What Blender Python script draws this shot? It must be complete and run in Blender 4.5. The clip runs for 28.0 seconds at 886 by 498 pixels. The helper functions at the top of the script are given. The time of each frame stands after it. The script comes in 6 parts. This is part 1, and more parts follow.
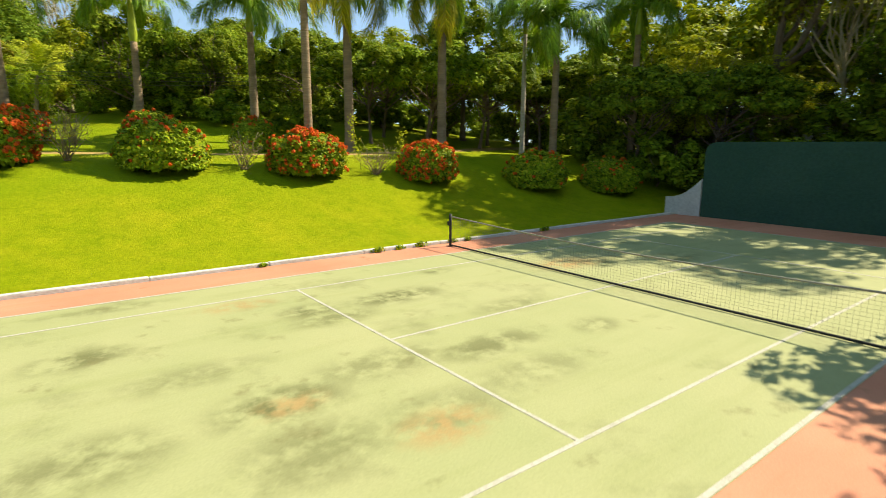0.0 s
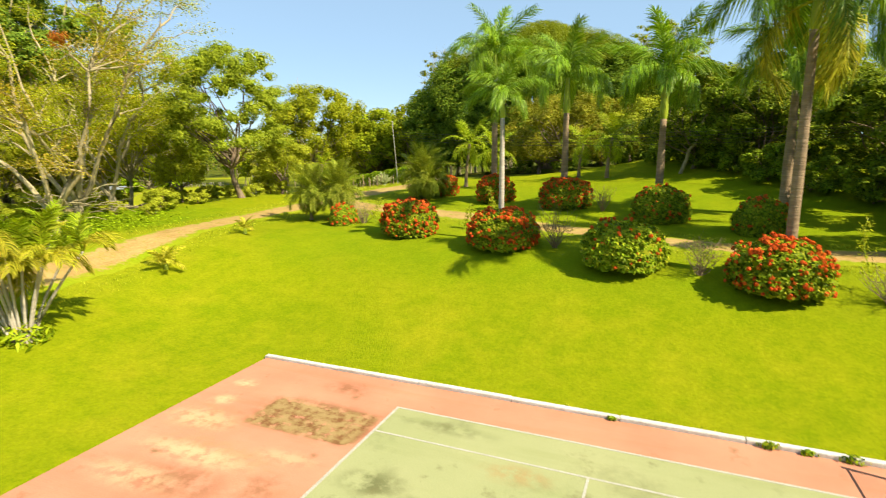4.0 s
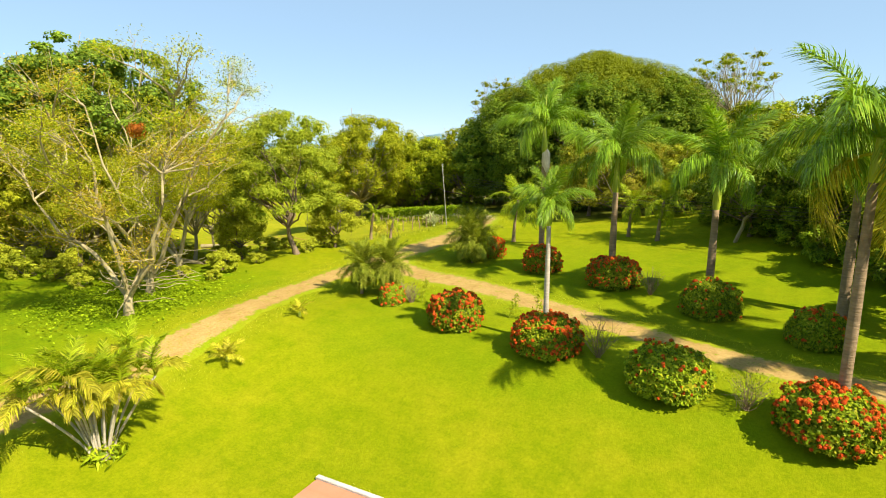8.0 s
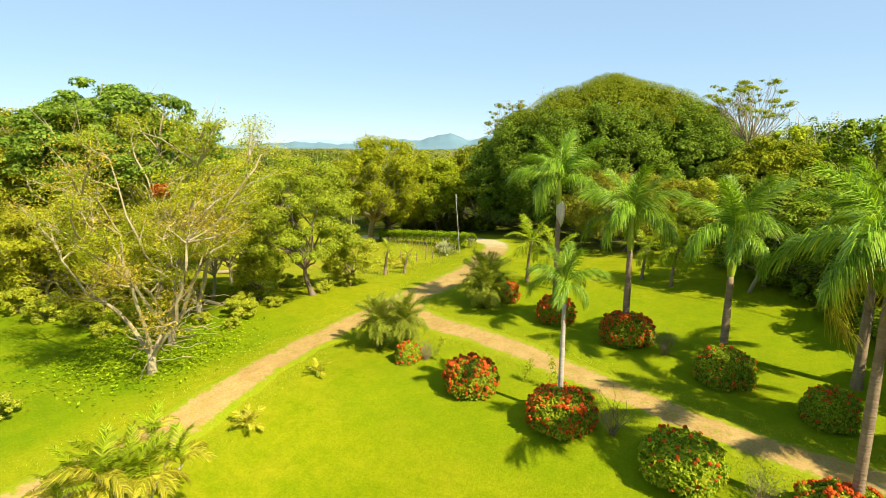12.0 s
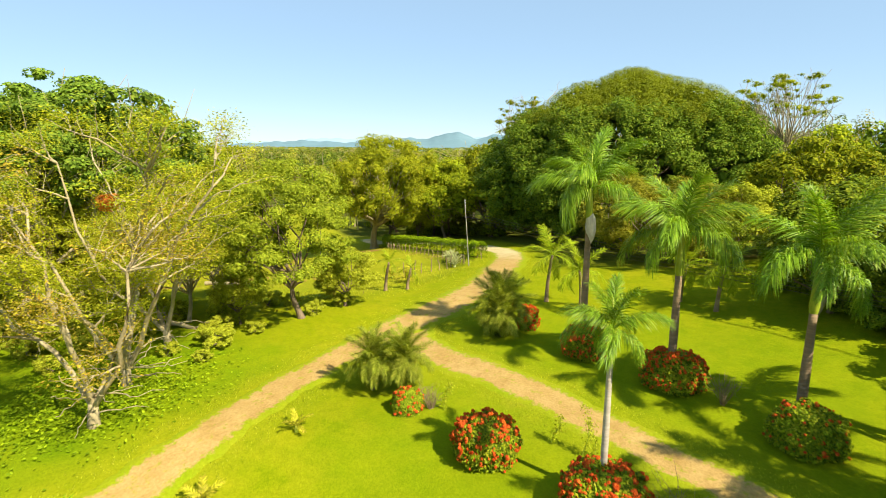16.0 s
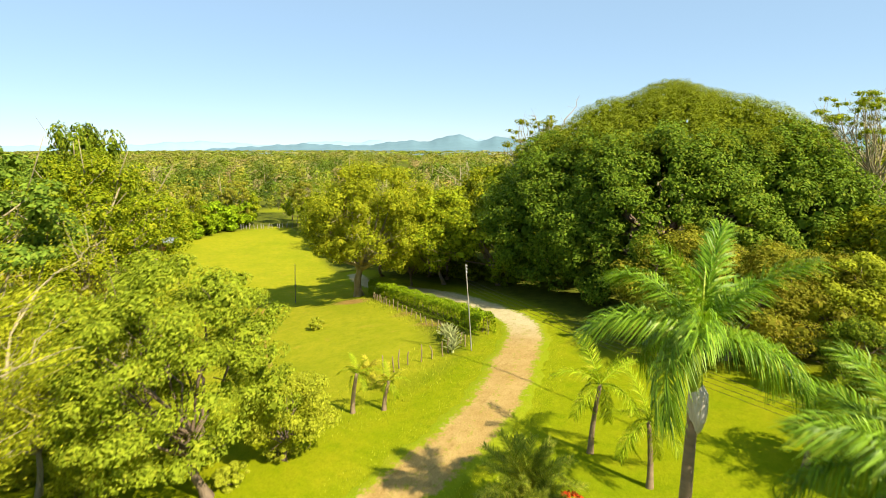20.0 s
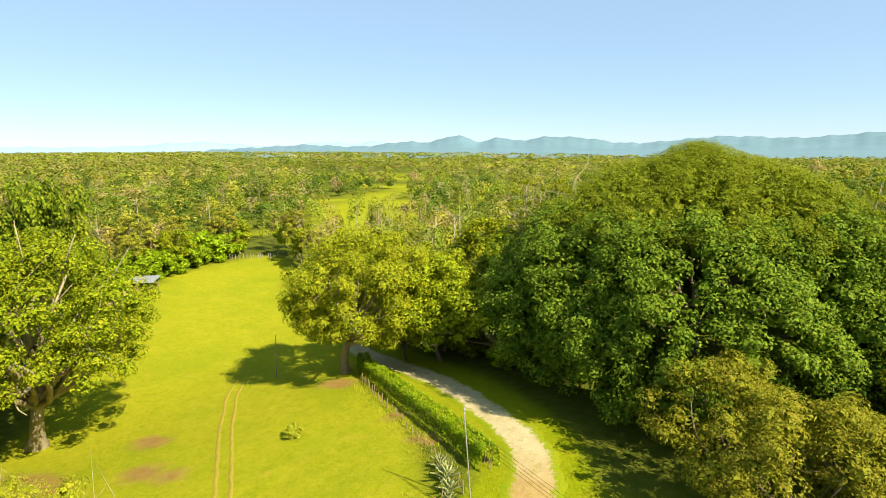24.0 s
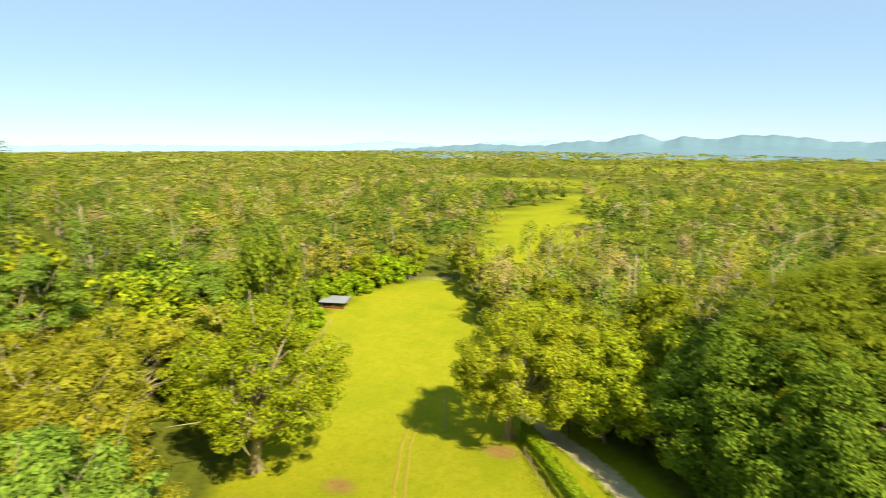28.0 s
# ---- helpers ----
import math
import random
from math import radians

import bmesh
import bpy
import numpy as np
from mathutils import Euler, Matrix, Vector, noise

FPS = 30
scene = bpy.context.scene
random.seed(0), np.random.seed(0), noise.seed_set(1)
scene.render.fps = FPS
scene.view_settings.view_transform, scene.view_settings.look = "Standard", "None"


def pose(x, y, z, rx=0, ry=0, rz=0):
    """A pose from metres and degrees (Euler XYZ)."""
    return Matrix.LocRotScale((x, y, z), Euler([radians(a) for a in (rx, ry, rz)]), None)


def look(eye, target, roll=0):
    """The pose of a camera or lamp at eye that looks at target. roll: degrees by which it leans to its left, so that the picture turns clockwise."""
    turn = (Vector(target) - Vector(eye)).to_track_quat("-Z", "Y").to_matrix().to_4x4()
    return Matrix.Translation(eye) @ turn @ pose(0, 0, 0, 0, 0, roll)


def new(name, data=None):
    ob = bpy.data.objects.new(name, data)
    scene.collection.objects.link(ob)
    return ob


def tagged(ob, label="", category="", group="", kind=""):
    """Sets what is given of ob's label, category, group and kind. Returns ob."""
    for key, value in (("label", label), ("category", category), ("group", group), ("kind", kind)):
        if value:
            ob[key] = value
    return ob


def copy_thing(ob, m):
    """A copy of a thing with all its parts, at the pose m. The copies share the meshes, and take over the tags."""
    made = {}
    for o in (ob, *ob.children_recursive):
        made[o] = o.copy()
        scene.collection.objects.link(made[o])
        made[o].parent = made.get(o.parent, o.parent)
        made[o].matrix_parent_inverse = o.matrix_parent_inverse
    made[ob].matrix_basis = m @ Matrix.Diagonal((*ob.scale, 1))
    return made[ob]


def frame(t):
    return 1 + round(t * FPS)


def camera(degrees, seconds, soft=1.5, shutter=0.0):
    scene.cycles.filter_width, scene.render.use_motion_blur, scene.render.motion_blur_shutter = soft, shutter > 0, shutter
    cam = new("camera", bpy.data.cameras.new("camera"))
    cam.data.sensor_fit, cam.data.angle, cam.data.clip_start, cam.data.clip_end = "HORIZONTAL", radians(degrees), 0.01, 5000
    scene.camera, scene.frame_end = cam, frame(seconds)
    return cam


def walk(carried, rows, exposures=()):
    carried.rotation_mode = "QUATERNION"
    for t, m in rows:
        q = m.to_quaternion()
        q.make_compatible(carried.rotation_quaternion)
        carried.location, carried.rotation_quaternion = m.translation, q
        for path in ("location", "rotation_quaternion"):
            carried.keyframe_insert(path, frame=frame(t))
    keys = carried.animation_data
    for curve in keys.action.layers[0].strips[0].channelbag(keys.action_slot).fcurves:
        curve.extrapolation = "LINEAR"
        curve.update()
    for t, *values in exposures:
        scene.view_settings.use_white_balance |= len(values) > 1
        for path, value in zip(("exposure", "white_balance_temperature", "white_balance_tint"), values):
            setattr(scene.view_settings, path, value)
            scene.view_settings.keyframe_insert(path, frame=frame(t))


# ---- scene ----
cam = camera(78.65, 28.0, soft=0.9, shutter=0.6)
ROWS = [
    (0.0, -11.10, -7.68, 3.32, -37.21, -10.74, -0.33),
    (0.5, -10.01, -7.74, 3.60, -31.98, -10.72, -0.12),
    (1.0, -8.85, -7.85, 4.01, -23.69, -10.71, 0.06),
    (1.5, -7.80, -7.82, 4.42, -15.40, -10.70, 0.20),
    (2.0, -6.78, -7.75, 4.89, -6.87, -10.71, 0.28),
    (2.5, -5.95, -7.64, 5.41, 1.41, -10.74, 0.37),
    (3.0, -5.35, -7.53, 6.12, 10.39, -10.76, 0.43),
    (3.5, -5.13, -7.38, 6.71, 18.13, -10.73, 0.42),
    (4.0, -5.11, -7.19, 7.28, 22.83, -10.66, 0.38),
    (4.5, -5.11, -7.09, 7.83, 24.57, -10.58, 0.33),
    (6.5, -5.07, -6.94, 10.39, 27.04, -10.71, 0.06),
    (7.0, -5.07, -6.94, 11.05, 27.40, -10.67, 0.08),
    (7.5, -5.07, -6.95, 11.65, 27.73, -10.64, 0.09),
    (8.0, -5.08, -6.94, 12.25, 28.09, -10.63, 0.05),
    (8.5, -5.15, -6.94, 12.76, 28.32, -10.63, 0.02),
    (9.0, -5.17, -6.90, 13.30, 28.65, -10.62, -0.02),
    (9.5, -5.23, -6.90, 13.89, 28.77, -10.62, -0.06),
    (10.0, -5.28, -6.91, 14.47, 28.90, -10.63, -0.10),
    (10.5, -5.29, -6.89, 14.88, 29.01, -10.65, -0.14),
    (11.0, -5.33, -6.86, 15.26, 29.11, -10.67, -0.15),
    (11.5, -5.41, -6.89, 15.60, 29.09, -10.68, -0.16),
    (12.0, -5.46, -6.91, 15.97, 29.26, -10.69, -0.14),
    (12.5, -5.49, -6.89, 16.23, 29.46, -10.69, -0.12),
    (14.5, -6.54, -5.14, 16.11, 29.94, -10.80, -0.22),
    (15.0, -7.07, -4.11, 16.13, 30.02, -10.85, -0.23),
    (15.5, -7.69, -2.93, 16.15, 30.07, -10.87, -0.21),
    (16.0, -8.58, -1.48, 16.17, 30.01, -10.85, -0.18),
    (16.5, -9.51, 0.06, 16.21, 30.01, -10.81, -0.16),
    (17.0, -10.53, 1.81, 16.43, 30.01, -10.78, -0.13),
    (17.5, -11.47, 3.47, 16.75, 30.04, -10.77, -0.09),
    (18.0, -12.52, 5.38, 17.19, 30.04, -10.76, 0.05),
    (18.5, -13.39, 7.04, 17.69, 30.12, -10.73, 0.12),
    (19.0, -14.31, 8.95, 18.27, 30.13, -10.70, 0.15),
    (19.5, -15.13, 10.82, 18.95, 30.19, -10.67, 0.14),
    (20.0, -15.99, 12.73, 19.75, 30.18, -10.64, 0.13),
    (20.5, -16.76, 14.37, 20.55, 30.14, -10.63, 0.09),
    (21.0, -17.52, 16.03, 21.52, 30.22, -10.64, 0.01),
    (21.5, -18.17, 17.33, 22.38, 30.28, -10.65, -0.07),
    (23.5, -20.19, 20.94, 26.30, 30.21, -10.63, 0.15),
    (24.0, -20.23, 21.01, 27.38, 30.20, -10.63, 0.13),
    (24.5, -20.34, 21.16, 28.49, 30.18, -10.63, 0.09),
    (25.0, -20.40, 21.37, 29.63, 30.19, -10.63, 0.03),
    (25.5, -20.51, 21.40, 30.77, 30.69, -10.63, -0.03),
    (26.0, -20.59, 21.36, 32.05, 31.87, -10.64, -0.06),
    (26.5, -20.57, 21.35, 33.33, 33.39, -10.64, -0.09),
    (27.0, -20.57, 21.16, 34.68, 36.19, -10.67, -0.10),
    (27.5, -20.57, 20.93, 35.94, 40.99, -10.74, -0.07),
    (28.0, -20.74, 20.80, 37.25, 48.23, -10.81, 0.04),
]
walk(cam, [(t, pose(x, y, z, 90 + pitch, roll, yaw)) for t, x, y, z, yaw, pitch, roll in ROWS])

# ---- world, sun, exposure ----
SUN_AZ, SUN_EL = radians(102.0), radians(45.0)      # azimuth clockwise from +y
world = bpy.data.worlds.new("world")
scene.world = world
world.use_nodes = True
wn = world.node_tree
sky = wn.nodes.new("ShaderNodeTexSky")
sky.sky_type, sky.sun_disc = "NISHITA", False
sky.sun_elevation, sky.sun_rotation = SUN_EL, SUN_AZ
sky.air_density, sky.dust_density, sky.ozone_density = 0.8, 0.1, 3.0
wn.nodes["Background"].inputs["Strength"].default_value = 0.077
soften = wn.nodes.new("ShaderNodeMix")
soften.data_type = "RGBA"
soften.inputs[0].default_value = 0.6
soften.inputs[7].default_value = (2.95, 4.3, 5.4, 1.0)
wn.links.new(sky.outputs[0], soften.inputs[6])
wn.links.new(soften.outputs[2], wn.nodes["Background"].inputs["Color"])
lamp = bpy.data.lights.new("sun", "SUN")
lamp.energy, lamp.angle, lamp.color = 4.8, radians(0.55), (1.0, 0.885, 0.675)
sun = new("sun", lamp)
sun.matrix_world = look((0, 0, 0), (-math.sin(SUN_AZ) * math.cos(SUN_EL), -math.cos(SUN_AZ) * math.cos(SUN_EL), -math.sin(SUN_EL)))
sun.location = (60, -20, 80)
scene.view_settings.exposure = 1.23

# ---- materials ----


def node_mat(name):
    m = bpy.data.materials.new(name)
    m.use_nodes = True
    nt = m.node_tree
    return m, nt, nt.nodes["Principled BSDF"]


def mixed(nt, fac, a, b, mode="MIX"):
    n = nt.nodes.new("ShaderNodeMix")
    n.data_type, n.blend_type = "RGBA", mode
    for sock, v in ((n.inputs[0], fac), (n.inputs[6], a), (n.inputs[7], b)):
        if isinstance(v, bpy.types.NodeSocket):
            nt.links.new(v, sock)
        elif isinstance(v, (tuple, list)):
            sock.default_value = (*v, 1.0)
        else:
            sock.default_value = v
    return n.outputs[2]


def noise_fac(nt, scale, lo=0.35, hi=0.65, detail=4.0, coords=None, rough=0.6, stretch=None):
    n = nt.nodes.new("ShaderNodeTexNoise")
    n.inputs["Scale"].default_value, n.inputs["Detail"].default_value, n.inputs["Roughness"].default_value = scale, detail, rough
    tc = nt.nodes.new("ShaderNodeTexCoord")
    src = tc.outputs["Object"]
    if stretch:
        mp = nt.nodes.new("ShaderNodeMapping")
        mp.inputs["Scale"].default_value = stretch
        nt.links.new(src, mp.inputs[0])
        src = mp.outputs[0]
    nt.links.new(src, n.inputs["Vector"])
    r = nt.nodes.new("ShaderNodeMapRange")
    r.inputs[1].default_value, r.inputs[2].default_value = lo, hi
    nt.links.new(n.outputs["Fac"], r.inputs[0])
    return r.outputs[0]


def bumped(nt, bsdf, height, strength=0.3, dist=0.02):
    b = nt.nodes.new("ShaderNodeBump")
    b.inputs["Strength"].default_value, b.inputs["Distance"].default_value = strength, dist
    nt.links.new(height, b.inputs["Height"])
    nt.links.new(b.outputs[0], bsdf.inputs["Normal"])


def surface(name, a, b, scale=3.0, fine=25.0, rough=0.8, bump=0.3, dist=0.02, metal=0.0, spec=0.3, stretch=None, dark=0.75):
    """A plain surface with patches of two colours and a fine grain."""
    m, nt, p = node_mat(name)
    c = mixed(nt, noise_fac(nt, scale, 0.3, 0.7, stretch=stretch), a, b)
    g = noise_fac(nt, fine, 0.3, 0.7, detail=3.0, stretch=stretch)
    c = mixed(nt, g, mixed(nt, 1.0, c, (dark, dark, dark), "MULTIPLY"), c)
    nt.links.new(c, p.inputs["Base Color"])
    p.inputs["Roughness"].default_value, p.inputs["Metallic"].default_value = rough, metal
    p.inputs["Specular IOR Level"].default_value = spec
    if bump:
        bumped(nt, p, g, bump, dist)
    return m


def leaf_mat(name, a, b, c=None, translucent=0.35, rough=0.6, vary=0.2, spec=0.05, toned=False):
    """Leaves: each its own shade, every plant a little different; light shines through."""
    m, nt, p = node_mat(name)
    geo = nt.nodes.new("ShaderNodeNewGeometry")
    a, b = (a[0] * 0.65, a[1] * 0.62, a[2] * 0.62), (b[0] * 1.48, b[1] * 1.42, b[2] * 1.42)
    col = mixed(nt, geo.outputs["Random Per Island"], a, b)
    if c:
        r = nt.nodes.new("ShaderNodeMapRange")
        r.inputs[1].default_value, r.inputs[2].default_value = 0.8, 0.86
        wn_ = nt.nodes.new("ShaderNodeTexWhiteNoise")
        wn_.noise_dimensions = "1D"
        nt.links.new(geo.outputs["Random Per Island"], wn_.inputs["W"])
        nt.links.new(wn_.outputs["Value"], r.inputs[0])
        col = mixed(nt, r.outputs[0], col, c)
    if toned:
        at = nt.nodes.new("ShaderNodeAttribute")
        at.attribute_name = "tone"
        col = mixed(nt, 1.0, at.outputs["Color"], col, "MULTIPLY")
    info = nt.nodes.new("ShaderNodeObjectInfo")
    hs = nt.nodes.new("ShaderNodeHueSaturation")
    for i, (lo, hi) in ((0, (0.5 - 0.03 * vary, 0.5 + 0.03 * vary)), (2, (1 - vary, 1 + vary))):
        r = nt.nodes.new("ShaderNodeMapRange")
        r.inputs[3].default_value, r.inputs[4].default_value = lo, hi
        nt.links.new(info.outputs["Random"], r.inputs[0])
        nt.links.new(r.outputs[0], hs.inputs[i])
    nt.links.new(col, hs.inputs["Color"])
    nt.links.new(hs.outputs[0], p.inputs["Base Color"])
    p.inputs["Roughness"].default_value, p.inputs["Specular IOR Level"].default_value = rough, spec
    t = nt.nodes.new("ShaderNodeBsdfTranslucent")
    nt.links.new(mixed(nt, 1.0, hs.outputs[0], (1.25, 1.2, 0.5), "MULTIPLY"), t.inputs[0])
    mx = nt.nodes.new("ShaderNodeMixShader")
    mx.inputs[0].default_value = translucent
    nt.links.new(p.outputs[0], mx.inputs[1])
    nt.links.new(t.outputs[0], mx.inputs[2])
    nt.links.new(mx.outputs[0], nt.nodes["Material Output"].inputs["Surface"])
    return m


def ground_mat():
    """Lawn, pasture, forest floor and bare earth, told apart by the mesh's zone attribute."""
    m, nt, p = node_mat("ground_grass")
    at = nt.nodes.new("ShaderNodeAttribute")
    at.attribute_name = "zone"
    sep = nt.nodes.new("ShaderNodeSeparateColor")
    nt.links.new(at.outputs["Color"], sep.inputs[0])
    patch, mid, fine = noise_fac(nt, 0.12, 0.3, 0.7), noise_fac(nt, 0.9, 0.3, 0.72), noise_fac(nt, 9.0, 0.25, 0.75, detail=6.0, rough=0.75)
    blade = noise_fac(nt, 45.0, 0.25, 0.75, detail=2.0)
    lawn = mixed(nt, patch, (0.190, 0.245, 0.003), (0.250, 0.285, 0.004))
    lawn = mixed(nt, mid, lawn, (0.295, 0.305, 0.007))
    lawn = mixed(nt, noise_fac(nt, 0.33, 0.5, 0.72, detail=5.0), lawn, (0.33, 0.315, 0.010))
    dry = mixed(nt, mid, (0.310, 0.312, 0.012), (0.400, 0.358, 0.024))
    dry = mixed(nt, noise_fac(nt, 0.3, 0.6, 0.85), dry, (0.235, 0.265, 0.011))
    lush = nt.nodes.new("ShaderNodeAttribute")
    lush.attribute_name = "lush"
    lawn = mixed(nt, lush.outputs["Fac"], lawn, mixed(nt, noise_fac(nt, 0.6, 0.35, 0.65, detail=5.0), (0.160, 0.245, 0.004), (0.240, 0.290, 0.006)))
    dry = mixed(nt, noise_fac(nt, 0.09, 0.45, 0.75, detail=6.0), dry, (0.262, 0.290, 0.012))
    dry = mixed(nt, noise_fac(nt, 0.5, 0.60, 0.78, detail=6.0), dry, (0.430, 0.325, 0.045))
    c = mixed(nt, sep.outputs[0], lawn, dry)
    c = mixed(nt, noise_fac(nt, 2.4, 0.42, 0.75, detail=5.0), c, mixed(nt, 1.0, c, (0.80, 0.86, 0.7), "MULTIPLY"))
    floor = mixed(nt, mid, (0.085, 0.105, 0.014), (0.16, 0.16, 0.024))
    c = mixed(nt, sep.outputs[1], c, floor)
    earth = mixed(nt, mid, (0.30, 0.17, 0.055), (0.36, 0.23, 0.08))
    c = mixed(nt, sep.outputs[2], c, earth)
    c = mixed(nt, fine, mixed(nt, 1.0, c, (0.60, 0.68, 0.45), "MULTIPLY"), mixed(nt, 1.0, c, (1.08, 1.06, 1.0), "MULTIPLY"))
    c = mixed(nt, blade, mixed(nt, 1.0, c, (0.8, 0.84, 0.7), "MULTIPLY"), c)
    nt.links.new(c, p.inputs["Base Color"])
    p.inputs["Roughness"].default_value, p.inputs["Specular IOR Level"].default_value = 0.95, 0.03
    bumped(nt, p, mixed(nt, 0.5, fine, blade), 0.6, 0.06)
    return m


def court_mat(name, a, b, stain, stain_amount):
    m, nt, p = node_mat(name)
    c = mixed(nt, noise_fac(nt, 0.35, 0.3, 0.7), a, b)
    big = noise_fac(nt, 0.42, stain_amount, stain_amount + 0.16, detail=6.0, rough=0.68)
    c = mixed(nt, big, c, mixed(nt, 0.5, c, stain))
    at = nt.nodes.new("ShaderNodeAttribute")
    at.attribute_name = "stain"
    sep = nt.nodes.new("ShaderNodeSeparateColor")
    nt.links.new(at.outputs["Color"], sep.inputs[0])
    for k, tone in ((0, stain), (1, (0.31, 0.215, 0.085)), (2, (0.52, 0.37, 0.20))):
        ragged = nt.nodes.new("ShaderNodeMath")
        ragged.operation = "MULTIPLY"
        nt.links.new(sep.outputs[k], ragged.inputs[0])
        nt.links.new(noise_fac(nt, (2.2, 3.4, 2.8)[k], 0.38, 0.56, detail=7.0), ragged.inputs[1])
        c = mixed(nt, ragged.outputs[0], c, tone)
    c = mixed(nt, noise_fac(nt, 1.3, 0.62, 0.8, detail=6.0), c, mixed(nt, 0.5, stain, (0.16, 0.13, 0.05)))
    streak = noise_fac(nt, 0.8, 0.5, 0.75, detail=5.0, stretch=(0.25, 2.2, 1.0))
    c = mixed(nt, streak, c, mixed(nt, 1.0, c, (0.88, 0.9, 0.82), "MULTIPLY"))
    g = noise_fac(nt, 30.0, 0.3, 0.7)
    c = mixed(nt, g, mixed(nt, 1.0, c, (0.88, 0.88, 0.88), "MULTIPLY"), c)
    nt.links.new(c, p.inputs["Base Color"])
    p.inputs["Roughness"].default_value, p.inputs["Specular IOR Level"].default_value = 0.85, 0.2
    bumped(nt, p, g, 0.25, 0.006)
    return m


GRASS = ground_mat()
COURT_GREEN = court_mat("court_green", (0.265, 0.285, 0.125), (0.31, 0.315, 0.15), (0.115, 0.12, 0.045), 0.55)
COURT_RED_PALE = court_mat("court_red_pale", (0.44, 0.175, 0.10), (0.50, 0.235, 0.14), (0.17, 0.075, 0.025), 0.6)
LINE_WHITE = surface("line_paint", (0.43, 0.41, 0.34), (0.36, 0.35, 0.27), 2.0, 20.0, 0.8)
KERB_WHITE = surface("kerb_paint", (0.62, 0.60, 0.55), (0.5, 0.47, 0.40), 1.0, 14.0, 0.85)
WALL_GREEN = surface("wall_green", (0.018, 0.066, 0.046), (0.028, 0.08, 0.056), 0.5, 8.0, 0.75)
WALL_WHITE = surface("wall_white", (0.55, 0.55, 0.54), (0.42, 0.43, 0.42), 0.8, 9.0, 0.85)
BARK = surface("bark_brown", (0.16, 0.11, 0.07), (0.24, 0.18, 0.12), 1.2, 12.0, 0.9, 0.8, 0.04, stretch=(1, 1, 0.25))
BARK_PALE = surface("bark_pale", (0.42, 0.36, 0.20), (0.27, 0.215, 0.11), 1.0, 9.0, 0.9, 0.8, 0.04, stretch=(1, 1, 0.3))
BARK_BARE = surface("bark_bare", (0.46, 0.39, 0.22), (0.31, 0.25, 0.13), 1.0, 9.0, 0.9, 0.8, 0.04, stretch=(1, 1, 0.3))
PALM_BARK = surface("palm_bark", (0.33, 0.235, 0.135), (0.20, 0.14, 0.08), 0.8, 6.0, 0.85, 0.6, 0.03, stretch=(0.4, 0.4, 2.5))
PALM_WHITE = surface("palm_bark_pale", (0.52, 0.47, 0.38), (0.36, 0.31, 0.24), 0.9, 6.0, 0.85, 0.5, 0.02, stretch=(0.4, 0.4, 2.0))
SHAFT = surface("palm_crownshaft", (0.24, 0.34, 0.02), (0.36, 0.40, 0.03), 1.0, 8.0, 0.45, 0.1, 0.01, stretch=(2, 2, 0.3))
SHEATH = surface("dry_sheath", (0.70, 0.64, 0.54), (0.50, 0.42, 0.32), 2.0, 12.0, 0.8, 0.4, 0.02, stretch=(2, 2, 0.3))
WOOD_POST = surface("post_wood", (0.30, 0.225, 0.12), (0.19, 0.135, 0.075), 2.0, 18.0, 0.9, 0.5, 0.01, stretch=(1, 1, 0.2))
POLE_GREY = surface("pole_grey", (0.34, 0.32, 0.27), (0.24, 0.22, 0.18), 1.5, 14.0, 0.85)
METAL_DARK = surface("dark_metal", (0.03, 0.03, 0.03), (0.05, 0.045, 0.04), 3.0, 30.0, 0.5, 0.1, 0.003, 0.6)
CORD_BLACK = surface("net_cord", (0.018, 0.018, 0.016), (0.03, 0.03, 0.026), 6.0, 40.0, 0.8)
NET_GREY = surface("net_mesh", (0.12, 0.115, 0.085), (0.16, 0.15, 0.11), 2.0, 30.0, 0.8, 0)
TAPE = surface("net_tape", (0.30, 0.28, 0.22), (0.24, 0.22, 0.17), 2.0, 30.0, 0.8)
TIN = surface("roof_tin", (0.50, 0.53, 0.56), (0.40, 0.42, 0.44), 0.8, 10.0, 0.45, 0.2, 0.02, 0.5, stretch=(6, 0.5, 1))
# Blue of distance haze is put into the hills' base colours.
HAZE_HILL = surface("hazy_hill", (0.128, 0.222, 0.265), (0.108, 0.192, 0.225), 0.003, 0.02, 1.0, 0, dark=0.9)
HAZE_FAR = surface("hazy_far_ridge", (0.25, 0.37, 0.45), (0.24, 0.35, 0.43), 0.003, 0.02, 1.0, 0, dark=0.96)

LEAF_GREEN = leaf_mat("leaf_green", (0.105, 0.165, 0.006), (0.240, 0.290, 0.009), (0.345, 0.345, 0.012), 0.3)
LEAF_BRIGHT = leaf_mat("leaf_bright", (0.120, 0.225, 0.022), (0.165, 0.255, 0.026), (0.250, 0.320, 0.035), 0.32, vary=0.08)
LEAF_LIME = leaf_mat("leaf_lime", (0.330, 0.400, 0.024), (0.335, 0.375, 0.026), (0.440, 0.450, 0.035), 0.42, vary=0.06)
LEAF_BROAD = leaf_mat("leaf_broad", (0.215, 0.300, 0.018), (0.250, 0.315, 0.020), (0.370, 0.405, 0.030), 0.4, vary=0.06)
LEAF_CROWN = leaf_mat("leaf_crown", (0.180, 0.225, 0.009), (0.265, 0.305, 0.012), (0.390, 0.375, 0.016), 0.36, vary=0.06)
LEAF_FEATHER = leaf_mat("leaf_feather", (0.300, 0.370, 0.016), (0.325, 0.350, 0.018), (0.440, 0.420, 0.026), 0.42, vary=0.08)
